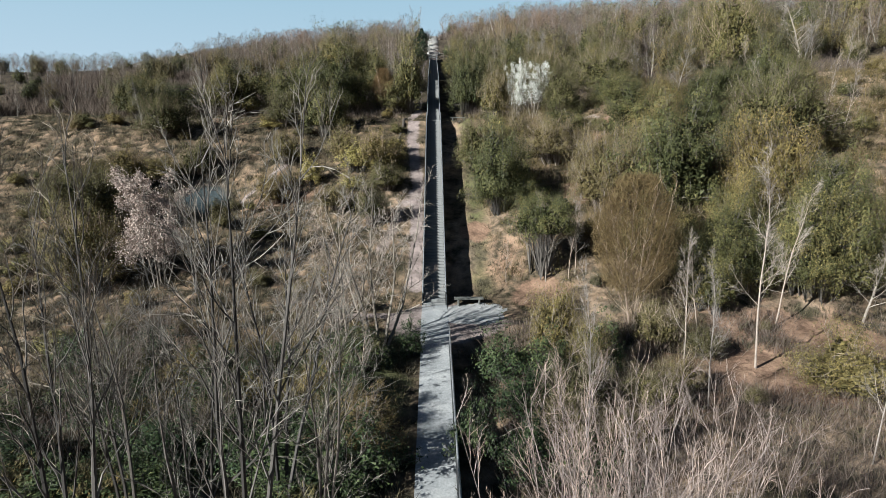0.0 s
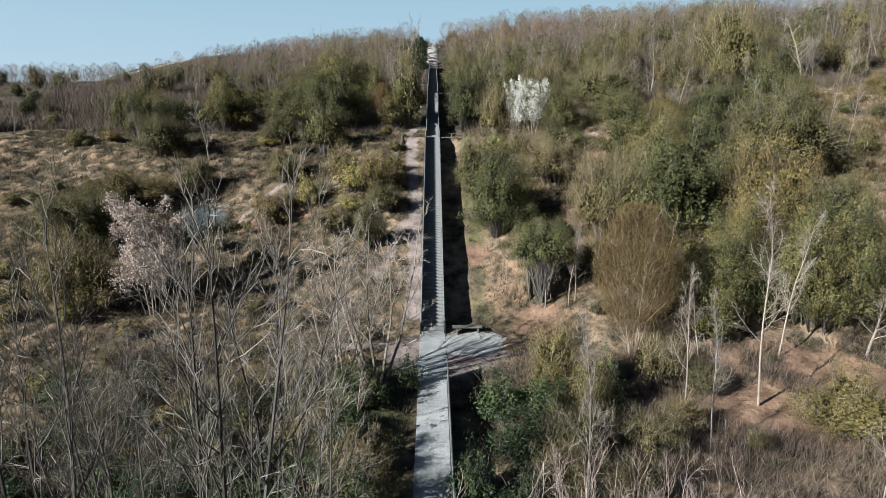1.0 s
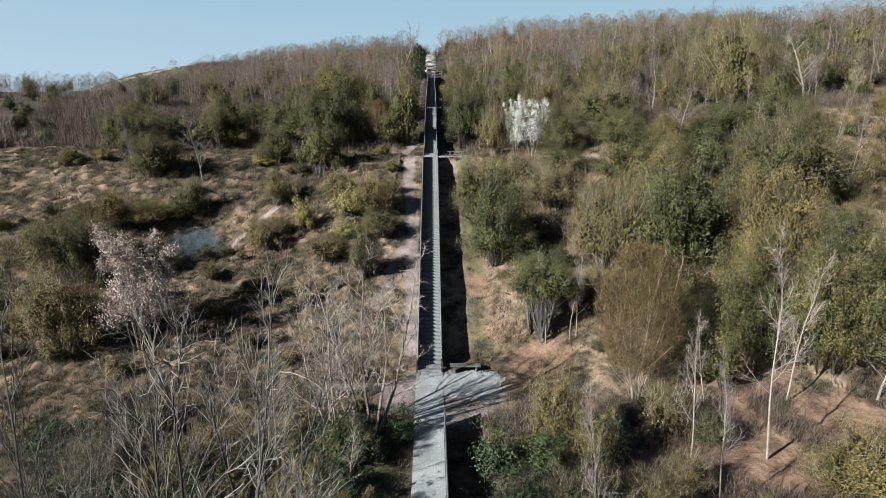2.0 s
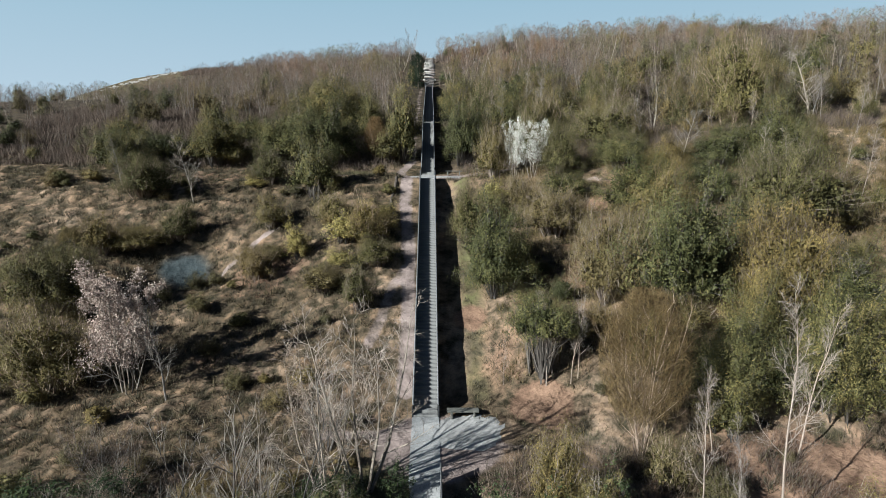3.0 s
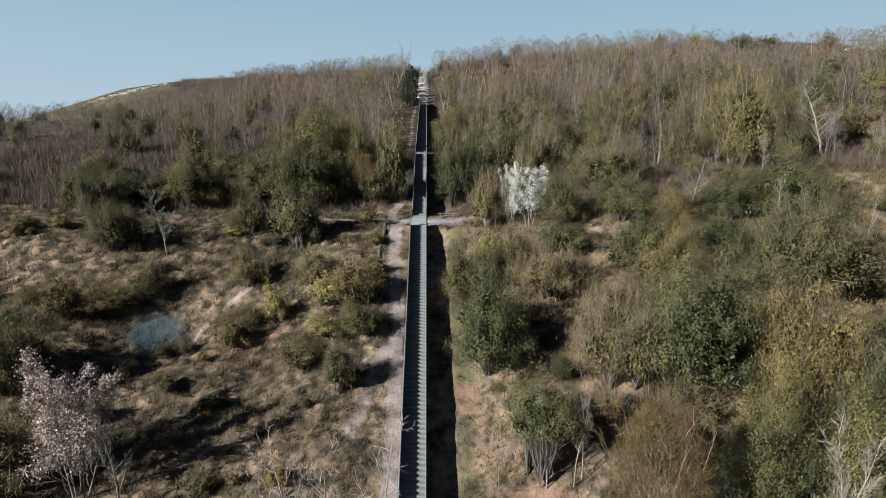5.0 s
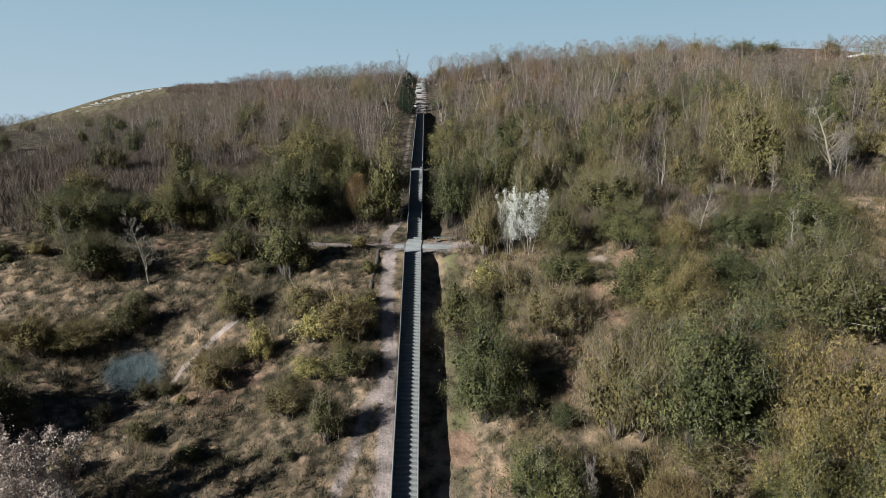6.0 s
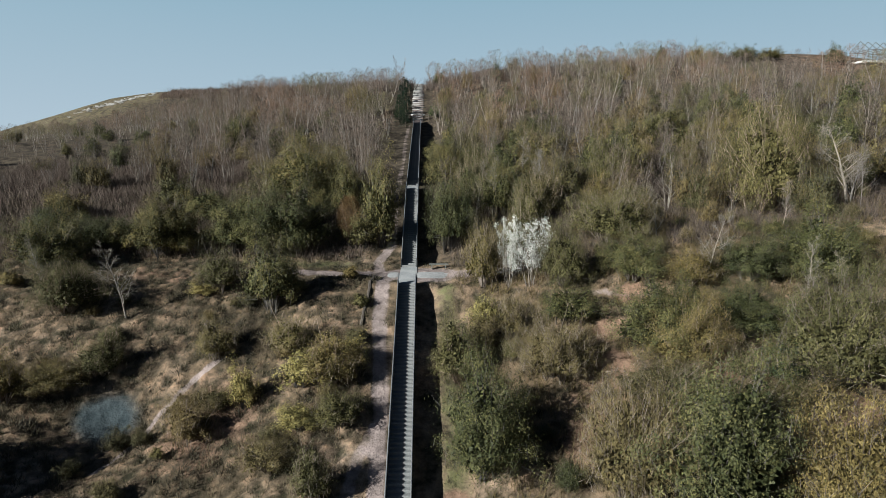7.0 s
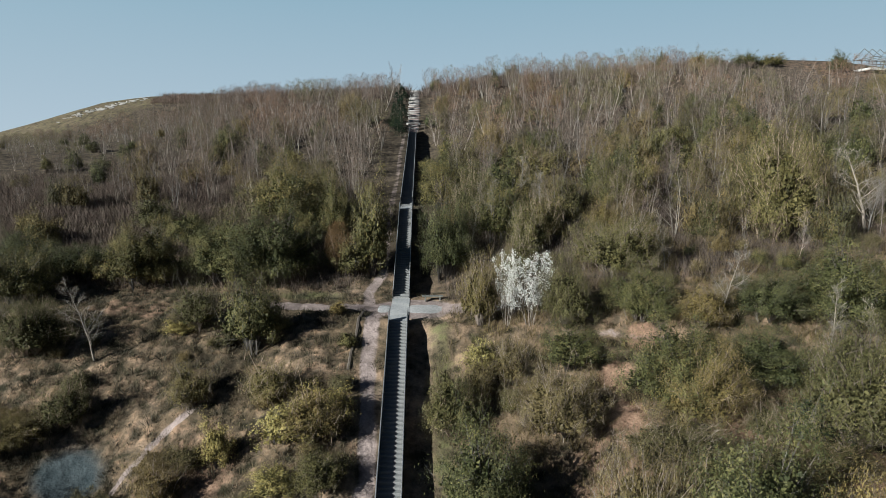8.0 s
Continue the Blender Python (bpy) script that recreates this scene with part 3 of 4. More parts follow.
# ---- plants ----
def bare_tree(rng, height, spread, stems, limbs, subs, twigs, thick=0.011, sweep=0.8, splay=1.0, clear=0.2, crook=1.0, thin=0.0055, acute=1.0, top=0.15):
    """Wood and twigs of a leafless tree: stems, limbs, branches and twigs, each bending on its way."""
    wood, fine = Geo(), Geo()

    def bough(p, d, length, r, level):
        n = (7, 5, 3)[level]
        tip = (0.004, 0.003, thin * 0.7)[level]
        points, ways, radii = [p], [d], [r + tip]
        for k in range(n):
            d = (d + about(rng, (0.06, 0.13, 0.2)[level] * crook) + Vector((0, 0, sweep * (0.03, 0.1, 0.08)[level]))).normalized()
            p = p + d * length / n
            points.append(p)
            ways.append(d)
            radii.append(r * (1 - (k + 1) / n) ** 0.85 + tip)
        (fine if level == 2 else wood).tube(points, radii, (6, 4, 3)[level])
        count, start = (limbs, subs, twigs)[level], (clear, 0.18, 0.12)[level]
        for b in range(count):
            u = start + (1 - start) * (b + rng.random()) / count
            k = min(n - 1, int(u * n))
            q = points[k].lerp(points[k + 1], u * n - k)
            out = ways[k].cross(about(rng)).normalized()
            a = rng.uniform(0.4, 0.95) * acute
            way = ways[k] * math.cos(a) + out * math.sin(a)
            if level == 0:
                bough(q, way, spread * (top + 1 - u) * rng.uniform(0.55, 1.1) + 0.05 * length, max(0.007, r * (1 - u) * 0.5), 1)
            elif level == 1:
                bough(q, way, length * (1.15 - u) * rng.uniform(0.3, 0.6) + 0.12, max(thin * 0.6, r * (1 - u) * 0.4), 2)
            else:
                fine.spike(q, q + way * length * rng.uniform(0.35, 0.75), thin)

    for s in range(stems):
        turn = 2 * math.pi * (s + rng.random() * 0.6) / stems
        lean = Vector((math.cos(turn), math.sin(turn), 0)) * (rng.uniform(0.1, 0.36) * splay if stems > 1 else rng.uniform(0, 0.06))
        tall = height * (rng.uniform(0.68 + top * 0.5, 1.0) if s else 1.0)
        bough(Vector((lean.x * 0.6, lean.y * 0.6, -0.3)), (lean + Vector((0, 0, 1))).normalized(), tall + 0.3, thick * tall * (0.75 if stems > 1 else 1), 0)
    return wood, fine


def haze(rng, g, height, spread, count, size, thin=0.022, base=0.35, low=0.12, high=0.92):
    """Fine twigs that close the rounded crown of a leafless tree."""
    for _ in range(count):
        a, u = rng.uniform(0, 2 * math.pi), rng.random()
        r = spread * (0.35 + 0.65 * rng.random() ** 0.5) * math.sin(math.pi * (low + (high - low) * u))
        p = Vector((math.cos(a) * r, math.sin(a) * r, height * (base + (1 - base) * u)))
        d = (Vector((p.x, p.y, 0)).normalized() * 0.5 + Vector((0, 0, 0.8)) + about(rng, 0.6)).normalized()
        g.leaf(p, d * size, d.cross(about(rng)).normalized() * thin)


def leafy(rng, width, height, clumps, leaves, size, upright, stems=9, low=0.12, core=0.5, aspect=0.55, inner=34, reach=(0.14, 0.33), shoots=1.0):
    """Stems and leaves of a shrub: uneven clumps of small leaves round a darkened filler core."""
    wood, crown = Geo(), Geo()
    seed = about(rng, 40)
    feet = [Vector((rng.gauss(0, 0.09 * width), rng.gauss(0, 0.09 * width), -0.2)) for _ in range(stems)]
    for c in range(clumps):
        turn = rng.uniform(0, 2 * math.pi)
        rise = rng.random() ** 0.8
        level = math.sqrt(max(0.0, 1 - (rise * 0.98) ** 2.4))
        ray = Vector((math.cos(turn) * level, math.sin(turn) * level, rise))
        lobe = 0.82 + 0.5 * noise.noise(ray * 1.6 + seed) + 0.3 * noise.noise(ray * 4.1 + seed)
        far = lobe * (core + (1 - core) * rng.random() ** 0.5)
        p = Vector((ray.x * far * width / 2, ray.y * far * width / 2, height * (low + (1 - low) * rise * far)))
        foot = min(feet, key=lambda q: (q - p * 0.25).length + 0.3 * rng.random())
        mid = foot.lerp(p, 0.5) + Vector((-p.x * 0.12, -p.y * 0.12, 0.1 * height)) + about(rng, 0.05)
        wood.tube([foot, mid, p], [0.03, 0.018, 0.006], 3)
        loose = rng.uniform(*reach)
        for _ in range(int(3 * shoots)):
            way = (Vector((p.x, p.y, 0)) * (0.5 / width) + Vector((0, 0, 1)) + about(rng, 0.4)).normalized()
            tip = p + about(rng, loose * 0.6)
            wood.spike(tip - way * 0.3, tip + way * rng.uniform(0.3, 0.75), 0.012)
        grow = (p - Vector((0, 0, height * 0.1))).normalized()
        for _ in range(leaves):
            o = about(rng, loose)
            o.z *= 1.0 + 0.8 * upright
            d = (about(rng, 1.0).normalized() * (1 - upright) + (grow * 0.6 + Vector((0, 0, 1)) + about(rng, 0.3)) * upright).normalized()
            s = size * rng.uniform(0.6, 1.3)
            q = p + o
            out = ((q - Vector((0, 0, height * 0.35))).normalized() * 0.8 + o.normalized() * 0.9 + about(rng, 0.3)).normalized()
            d = (d - out * d.dot(out) * 0.85).normalized()
            n = out.cross(d).normalized()
            q.z = max(q.z, 0.05)
            crown.leaf(q, d * s, n * s * aspect)
        crown.toned(rng.random())
    # filler leaves inside the crown, its inner shade put into their dark tone
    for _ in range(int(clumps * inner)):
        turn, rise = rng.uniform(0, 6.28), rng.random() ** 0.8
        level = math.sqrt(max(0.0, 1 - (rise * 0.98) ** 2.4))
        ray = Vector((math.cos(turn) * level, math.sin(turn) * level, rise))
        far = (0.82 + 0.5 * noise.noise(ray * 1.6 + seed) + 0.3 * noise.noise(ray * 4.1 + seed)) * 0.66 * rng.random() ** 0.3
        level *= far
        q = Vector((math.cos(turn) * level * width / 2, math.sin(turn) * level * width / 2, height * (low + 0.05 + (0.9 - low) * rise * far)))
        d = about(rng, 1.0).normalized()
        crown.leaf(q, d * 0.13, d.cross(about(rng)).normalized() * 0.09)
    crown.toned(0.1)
    return wood, crown


def plant(name, label, category, group, pair, names, materials, parts_label=""):
    """A plant at the origin from two meshes: wood and crown."""
    thing = new(name)
    tagged(thing, label, category, group)
    for geo, n, m in zip(pair, names, materials):
        tagged(part(n, geo.mesh(n, m), thing), kind="stuff" if n == "crown" else "")
    return thing


WAITING = {}


def place_z(x, y):
    return float(ground_z(x, y)) + float(roughness(x, y))


def put(thing, x, y, wide=1.0, tall=1.0, turn=0.0, tilt=0.0, sink=0.0):
    """Queue a pose for a plant; the plant itself takes the last one."""
    m = pose(x, y, place_z(x, y) - sink, tilt, 0, turn) @ Matrix.Diagonal((wide, wide, tall, 1))
    WAITING.setdefault(thing, []).append(m)


def set_all():
    for thing, poses in WAITING.items():
        for m in poses[:-1]:
            copy_thing(thing, m)
        thing.matrix_basis = poses[-1]


pick = random.Random(11)


def leafy_kind(n, seed, name, label, category, group, material, wood, width=4.0, height=4.0, **shape):
    return [plant(name, label, category, group, leafy(random.Random(seed + k), width, height, **shape), ("trunk", "crown"), (wood, material)) for k in range(n)]


olive = leafy_kind(4, 20, "willow_shrub", "round olive-green willow shrub in early leaf on the slope", "shrub", "olive shrubs on the slope", OLIVE, BROWN_BARK, clumps=92, leaves=125, size=0.048, aspect=0.36, upright=0.6)
wide_olive = leafy_kind(3, 30, "willow_shrub", "broad olive-green willow shrub in early leaf on the slope", "shrub", "olive shrubs on the slope", OLIVE, BROWN_BARK, 7.0, 5.5, clumps=210, leaves=125, size=0.052, aspect=0.36, upright=0.6, stems=14)
green = leafy_kind(4, 40, "green_bush", "dense dark-green leafy bush on the slope", "bush", "green bushes on the slope", GREEN, DUSKY_BARK, clumps=80, leaves=125, size=0.052, aspect=0.42, upright=0.25, shoots=0.4)
wide_green = leafy_kind(3, 50, "green_bush", "broad dark-green leafy bush on the slope", "bush", "green bushes on the slope", GREEN, DUSKY_BARK, 7.0, 5.5, clumps=200, leaves=125, size=0.055, aspect=0.42, upright=0.25, stems=14, shoots=0.4)
tall_green = leafy_kind(1, 57, "small_tree", "leafy green small tree on several bare thin trunks", "tree", "leafy small trees", GREEN, DUSKY_BARK, 5.4, 6.0, clumps=120, leaves=120, size=0.055, aspect=0.4, upright=0.3, low=0.42, shoots=0.6)[0]
broom = leafy_kind(3, 60, "broom_shrub", "brown-olive broom shrub with fine upright shoots", "shrub", "broom shrubs on the slope", BROOM, BROWN_BARK, clumps=90, leaves=110, size=0.075, upright=0.85, aspect=0.13, shoots=1.2)
wide_broom = leafy_kind(2, 65, "broom_shrub", "broad brown-olive broom shrub with fine upright shoots", "shrub", "broom shrubs on the slope", BROOM, BROWN_BARK, 7.0, 5.5, clumps=210, leaves=115, size=0.075, upright=0.85, aspect=0.13, stems=14, shoots=1.2)


def hazy_shrub(seed):
    """A fan of fine rising shoots."""
    rng = random.Random(seed)
    wood, fine = bare_tree(rng, 7.0, 1.9, 16, 9, 5, 4, thick=0.0026, sweep=1.5, splay=0.95, clear=0.1)
    haze(rng, fine, 7.0, 1.75, 9000, 0.26, 0.009, 0.25, 0.2, 0.88)
    return plant("rust_shrub", "tall rust-brown leafless shrub with hazy fine shoots", "shrub", "rust-brown shrubs", (wood, fine), ("trunk", "crown"), (BROWN_BARK, RUSTY))


rusty = [hazy_shrub(70), hazy_shrub(71)]
yellow = leafy_kind(2, 80, "forsythia_bush", "yellow flowering bush on dry grass", "bush", "yellow bushes", YELLOW, DUSKY_BARK, clumps=56, leaves=60, size=0.07, upright=0.4)
def blossom_kind(seed, label, material, petals, loose, **shape):
    """A small tree whose twigs carry clusters of petals."""
    rng = random.Random(seed)
    wood, twig = bare_tree(rng, **shape)
    crown = Geo()
    high = [p for p in twig.v if p.z > 0.25 * shape["height"]]
    tips = rng.sample(high, min(len(high), petals))
    for p in tips:
        for _ in range(4):
            d = about(rng).normalized()
            crown.leaf(p + about(rng, loose), d * 0.032, d.cross(about(rng)).normalized() * 0.025)
        crown.toned(rng.random())
    thing = plant("blossom_tree", label, "tree", "blossoming trees", (wood, crown), ("trunk", "crown"), (GREY_BARK, material))
    tagged(part("branch_mass", twig.mesh("branch_mass", GREY_BARK), thing), kind="stuff")
    return [thing]


white = blossom_kind(90, "small tree covered in white spring blossom", WHITE, 1300, 0.08, height=4.0, spread=1.3, stems=8, limbs=9, subs=5, twigs=3, thick=0.008, sweep=0.7, splay=1.2, clear=0.2)
pink = blossom_kind(95, "small tree covered in pale pink spring blossom", PINK, 5200, 0.07, height=4.0, spread=1.5, stems=7, limbs=10, subs=7, twigs=4, thick=0.009, sweep=0.8, splay=1.2, clear=0.12)
dark = leafy_kind(2, 100, "bramble_bush", "low dark evergreen bramble thicket on the ground", "bush", "bramble bushes", DARK, DUSKY_BARK, clumps=50, leaves=46, size=0.085, inner=5, upright=0.0, low=0.05)
far_olive = leafy_kind(2, 120, "willow_shrub", "olive-green willow shrub among bare trees", "shrub", "shrubs in the upper wood", OLIVE, DUSKY_BARK, clumps=60, leaves=60, size=0.085, upright=0.4)
far_green = leafy_kind(2, 125, "green_bush", "dark-green bush among bare trees", "bush", "shrubs in the upper wood", GREEN, DUSKY_BARK, clumps=60, leaves=60, size=0.085, upright=0.2)
far_broom = leafy_kind(1, 128, "broom_shrub", "brown broom shrub among bare trees", "shrub", "shrubs in the upper wood", BROOM, DUSKY_BARK, clumps=60, leaves=70, size=0.14, upright=0.7, aspect=0.1)
small_olive = leafy_kind(2, 110, "willow_shrub", "small olive-brown shrub on dry grass", "shrub", "small shrubs on the heath", OLIVE, DUSKY_BARK, clumps=40, leaves=70, size=0.13, upright=0.4)
small_broom = leafy_kind(2, 115, "broom_shrub", "small brown broom shrub on dry grass", "shrub", "small shrubs on the heath", BROOM, DUSKY_BARK, clumps=40, leaves=80, size=0.2, upright=0.75, aspect=0.09)


TAKEN = []


def row(kinds, places, height=4.0):
    """Places: x, y, width, height in metres."""
    for x, y, w, h in places:
        broad = wide_olive if kinds is olive else wide_green if kinds is green else wide_broom if kinds is broom else None
        TAKEN.append((x, y, w / 2))
        w, h = (w * 1.06, h * 1.18) if x > 3 else (w * 0.95, h * 1.05)
        if broad and w > 4.4:
            put(pick.choice(broad), x, y, w / 7.0 * 1.2, h / 5.5 * 1.28, pick.uniform(0, 360))
        else:
            put(pick.choice(kinds), x, y, w / 4.0 * (1.0 if height > 4 else 1.2), h / height * (1.15 if height > 4 else 1.28), pick.uniform(0, 360))


row(green, [(4.0, 36.8, 4.6, 6.1), (4.5, 49.2, 5.0, 4.1), (11.8, 20.6, 4.0, 2.1), (17.2, 16.4, 6.5, 3.8), (22.6, 16.6, 4.8, 2.6), (17.3, 23.2, 5.0, 2.7), (25.8, 21.7, 5.1, 2.5), (30.3, 20.6, 7.1, 4.0), (37.3, 53.3, 5.9, 4.8), (9.2, 40.1, 3.8, 4.3), (5.0, 10.3, 6.0, 4.8), (16.3, 6.2, 7.5, 5.8), (16.5, -0.7, 5.3, 3.5), (21.5, -1.2, 6.4, 4.9)])
row(green, [(22.0, -1.5, 5.4, 4.6), (17.5, -0.7, 3.8, 3.1), (25.0, -1.2, 4.9, 3.6), (-33.4, 35.2, 6.5, 3.6), (-28.1, 35.3, 6.2, 3.0), (-22.3, 34.5, 7.5, 4.5), (-15.8, 35.5, 8.3, 4.8), (-11.2, 35.3, 8.3, 5.4), (-11.5, 45.5, 10.8, 5.9), (-10.4, 24.5, 4.6, 4.7), (-2.8, 36.9, 4.3, 7.1), (-7.3, 43.3, 5.2, 5.1), (-30.7, 30.4, 6.3, 4.3)])
row(olive, [(6.1, 25.3, 3.0, 4.0), (12.1, 23.7, 4.3, 3.4), (3.7, 17.2, 3.5, 3.5), (26.5, 13.0, 6.2, 4.9), (17.6, 29.5, 6.9, 4.0), (21.1, 21.8, 3.9, 2.1), (33.2, 33.5, 9.0, 7.0), (7.2, 43.2, 5.1, 4.8), (11.5, 65.8, 4.7, 4.8), (21.1, 42.6, 5.3, 4.0), (22.1, 4.9, 6.9, 4.9), (26.3, 12.5, 8.2, 4.7), (17.9, 15.2, 5.9, 3.3), (-15.0, 26.3, 3.7, 2.8)])
row(olive, [(-25.8, 24.2, 5.6, 3.7), (-20.9, 19.4, 3.6, 2.5), (-13.3, 20.1, 3.2, 2.2), (-8.0, 19.6, 3.7, 2.3), (-4.6, 16.7, 4.0, 2.9), (-3.8, 13.6, 3.5, 1.9), (-23.6, 18.1, 4.8, 1.8), (-25.9, 16.7, 3.2, 2.7), (-4.6, 8.9, 2.5, 2.6), (-25.6, 9.6, 6.9, 4.4), (-22.1, 3.0, 6.1, 4.0), (17.0, -11.1, 3.9, 2.0), (5.6, -7.7, 2.7, 2.7), (-13.1, 108.9, 6.0, 6.7)])
row(broom, [(7.7, 19.7, 2.5, 2.6), (10.1, 16.0, 5.7, 3.1), (21.0, 13.5, 2.5, 1.5), (15.6, 12.5, 6.4, 2.2), (12.4, 7.9, 6.2, 4.9), (22.1, 10.9, 4.1, 1.3), (-12.9, 14.0, 3.4, 2.2), (-7.4, 11.0, 4.0, 1.7), (-13.8, 15.9, 3.1, 1.6), (-12.2, 16.1, 2.7, 1.3), (23.9, 11.4, 4.0, 1.2), (19.7, 11.6, 3.8, 1.3), (16.1, 4.8, 4.1, 1.8), (11.1, -5.7, 2.5, 2.1)])
row(broom, [(5.6, 19.3, 2.4, 2.0), (11.0, 4.9, 2.6, 1.9)])
row(yellow, [(5.7, 21.2, 2.6, 2.0), (24.7, 16.3, 1.8, 1.1), (-16.2, 25.9, 2.6, 0.8), (-10.3, 16.0, 2.2, 2.3), (-6.4, 13.4, 3.2, 1.1), (-4.0, 17.9, 3.5, 2.2), (-6.5, 16.5, 3.8, 2.3)])
row(white, [(8.0, 24.7, 2.0, 3.6), (9.7, 24.4, 3.4, 3.5)])
row(pink, [(-17.4, 2.7, 5.5, 5.5)])
row(dark, [(23.5, 13.3, 3.0, 1.6), (2.9, -9.2, 2.6, 2.2), (3.4, -12.2, 2.6, 1.6), (4.8, -9.4, 2.4, 1.6), (3.1, -15.4, 2.4, 1.5), (5.2, -16.8, 2.6, 1.3), (7.5, -8.5, 2.3, 2.0), (-1.2, -6.8, 1.6, 1.6), (-2.7, -16.1, 3.3, 2.0), (1.3, -14.7, 1.8, 2.0)])
row(broom, [(5.6, -12.4, 3.0, 2.0), (4.8, -14.4, 2.6, 1.5), (8.6, -11.8, 2.6, 1.4), (12.8, -7.0, 2.2, 1.3), (7.0, -14.6, 2.6, 1.2), (10.4, -10.2, 2.0, 1.2)])
row(olive, [(6.8, -9.0, 2.4, 2.0)])
row(rusty[:1], [(10.7, -3.2, 4.9, 6.0)], 7.0)
row(rusty[1:], [(-5.8, 36.4, 3.1, 4.1)], 7.0)


def bare_kind(n, seed, name, label, group, wood, twig, crown=0, **shape):
    made = []
    for k in range(n):
        pair = bare_tree(random.Random(seed + k), **shape)
        if crown:
            haze(random.Random(seed + 900 + k), pair[1], 8.0, 2.2, crown, 0.3, 0.016)
        made.append(plant(name, label, "tree", group, pair, ("trunk", "crown"), (wood, twig)))
    return made


slope_trees = bare_kind(6, 200, "bare_tree", "leafless brown-grey tree with many thin upright branches", "bare trees of the upper slope", GREY_BARK, TWIG, 420, height=8.0, spread=3.0, stems=3, limbs=9, subs=4, twigs=2, sweep=0.7, splay=0.8, thin=0.013)
grey_trees = bare_kind(3, 230, "bare_tree", "leafless pale-grey tree with fine branches", "grey bare trees", GREY_BARK, GREY_BARK, height=8.0, spread=2.8, stems=1, limbs=20, subs=7, twigs=5, thin=0.008)
birch = bare_kind(3, 240, "birch_tree", "slender pale leafless birch", "pale birches", PALE_BARK, PALE_BARK, height=8.0, spread=2.1, stems=1, limbs=22, subs=7, twigs=5, thick=0.006, sweep=1.3, clear=0.3)
many_stems = bare_kind(3, 250, "bare_tree", "tall leafless tree with several rising stems", "bare trees beside the path", GREY_BARK, PALE_BARK, height=8.0, spread=2.5, stems=5, limbs=11, subs=6, twigs=4, thick=0.0115, sweep=1.0, splay=1.15, thin=0.008, top=0.3)
front_trees = bare_kind(4, 280, "bare_tree", "tall leafless tree with dark stems and fine pale-lit twigs", "bare trees below the path", DUSKY_BARK, GREY_BARK, height=8.0, spread=1.7, stems=3, limbs=15, subs=6, twigs=4, thick=0.0105, sweep=0.5, splay=0.4, clear=0.36, acute=0.75, thin=0.0045, top=0.45)
bare_shrubs = bare_kind(2, 270, "bare_shrub", "low leafless grey shrub with many fine stems", "bare shrubs at the foot of the slope", GREY_BARK, TWIG, height=8.0, spread=2.6, stems=12, limbs=9, subs=4, twigs=3, thick=0.0045, splay=1.6, clear=0.1, thin=0.009)
thicket = bare_kind(3, 260, "sapling_thicket", "pale straw-coloured thicket of leafless saplings", "sapling thickets", STRAW_BARK, STRAW_BARK, height=8.0, spread=1.5, stems=13, limbs=11, subs=5, twigs=3, thick=0.0036, sweep=1.0, splay=0.95, clear=0.2, crook=0.9, thin=0.0034, acute=0.8, top=0.3)


def stand(kinds, places):
    """Places: x, y, width, height in metres, for trees built eight metres high and about four wide."""
    for k, (x, y, w, h) in enumerate(places):
        put(kinds[k % len(kinds)], x, y, 0.5 * (w / 4.0 + h / 8.0), h / 8.0, pick.uniform(0, 360))


stand(grey_trees, [(-21.2, 23.6, 4.4, 5.6), (-28.9, 26.3, 3.0, 4.5), (-22.9, 35.3, 3.8, 5.4), (40.5, 32.7, 8.3, 7.6), (-14.6, 1.5, 2.6, 5.6), (22.8, -4.0, 3.7, 4.8), (25.4, 2.2, 4.4, 5.4), (21.3, 28.9, 2.8, 4.6), (6.6, 36.0, 2.5, 3.4)])
stand(birch, [(14.8, -8.3, 3.6, 9.8), (18.2, -3.8, 3.4, 7.6), (11.4, -8.3, 2.4, 6.4), (11.0, -11.8, 1.8, 6.2), (14.1, -3.7, 2.6, 4.6), (14.5, -16.1, 1.4, 6.0), (5.0, -16.2, 1.2, 7.2), (31.5, 27.9, 3.1, 4.2), (-3.1, -10.6, 1.4, 3.6), (4.6, 2.9, 1.4, 2.6), (33.6, 14.7, 2.8, 6.0)])
stand(birch, [(7.0, 2.2, 2.6, 5.4), (7.5, 2.6, 2.2, 5.0), (8.4, 2.1, 1.8, 5.2), (8.9, 2.5, 1.6, 4.6)])
row(green, [(18.6, 1.6, 4.8, 3.8), (24.6, 3.2, 5.2, 4.0), (13.4, 1.8, 3.8, 3.2), (15.2, -2.4, 3.2, 2.8)])
put(tall_green, 6.9, 2.9, 1.0, 1.0, 40)
TAKEN.append((6.9, 2.9, 2.6))
stand(many_stems, [(-2.7, -6.3, 5.4, 8.2), (-4.3, -6.9, 4.4, 7.2), (-4.8, -2.9, 1.8, 3.7), (-6.6, -8.6, 2.6, 5.0)])
stand(front_trees, [(-4.1, -23.2, 4.0, 12.0), (-6.9, -23.4, 3.8, 11.6), (-4.5, -17.8, 4.2, 10.0), (-2.7, -21.4, 3.2, 8.0), (-8.2, -19.4, 3.2, 8.8), (-5.7, -21.4, 2.8, 8.2)])
stand(thicket, [(2.4, -25.0, 2.6, 7.6), (3.3, -24.9, 3.0, 7.9), (4.2, -25.0, 2.8, 7.5), (5.0, -24.4, 2.6, 7.0), (3.2, -23.4, 2.4, 6.7), (4.4, -22.8, 2.6, 6.4)])


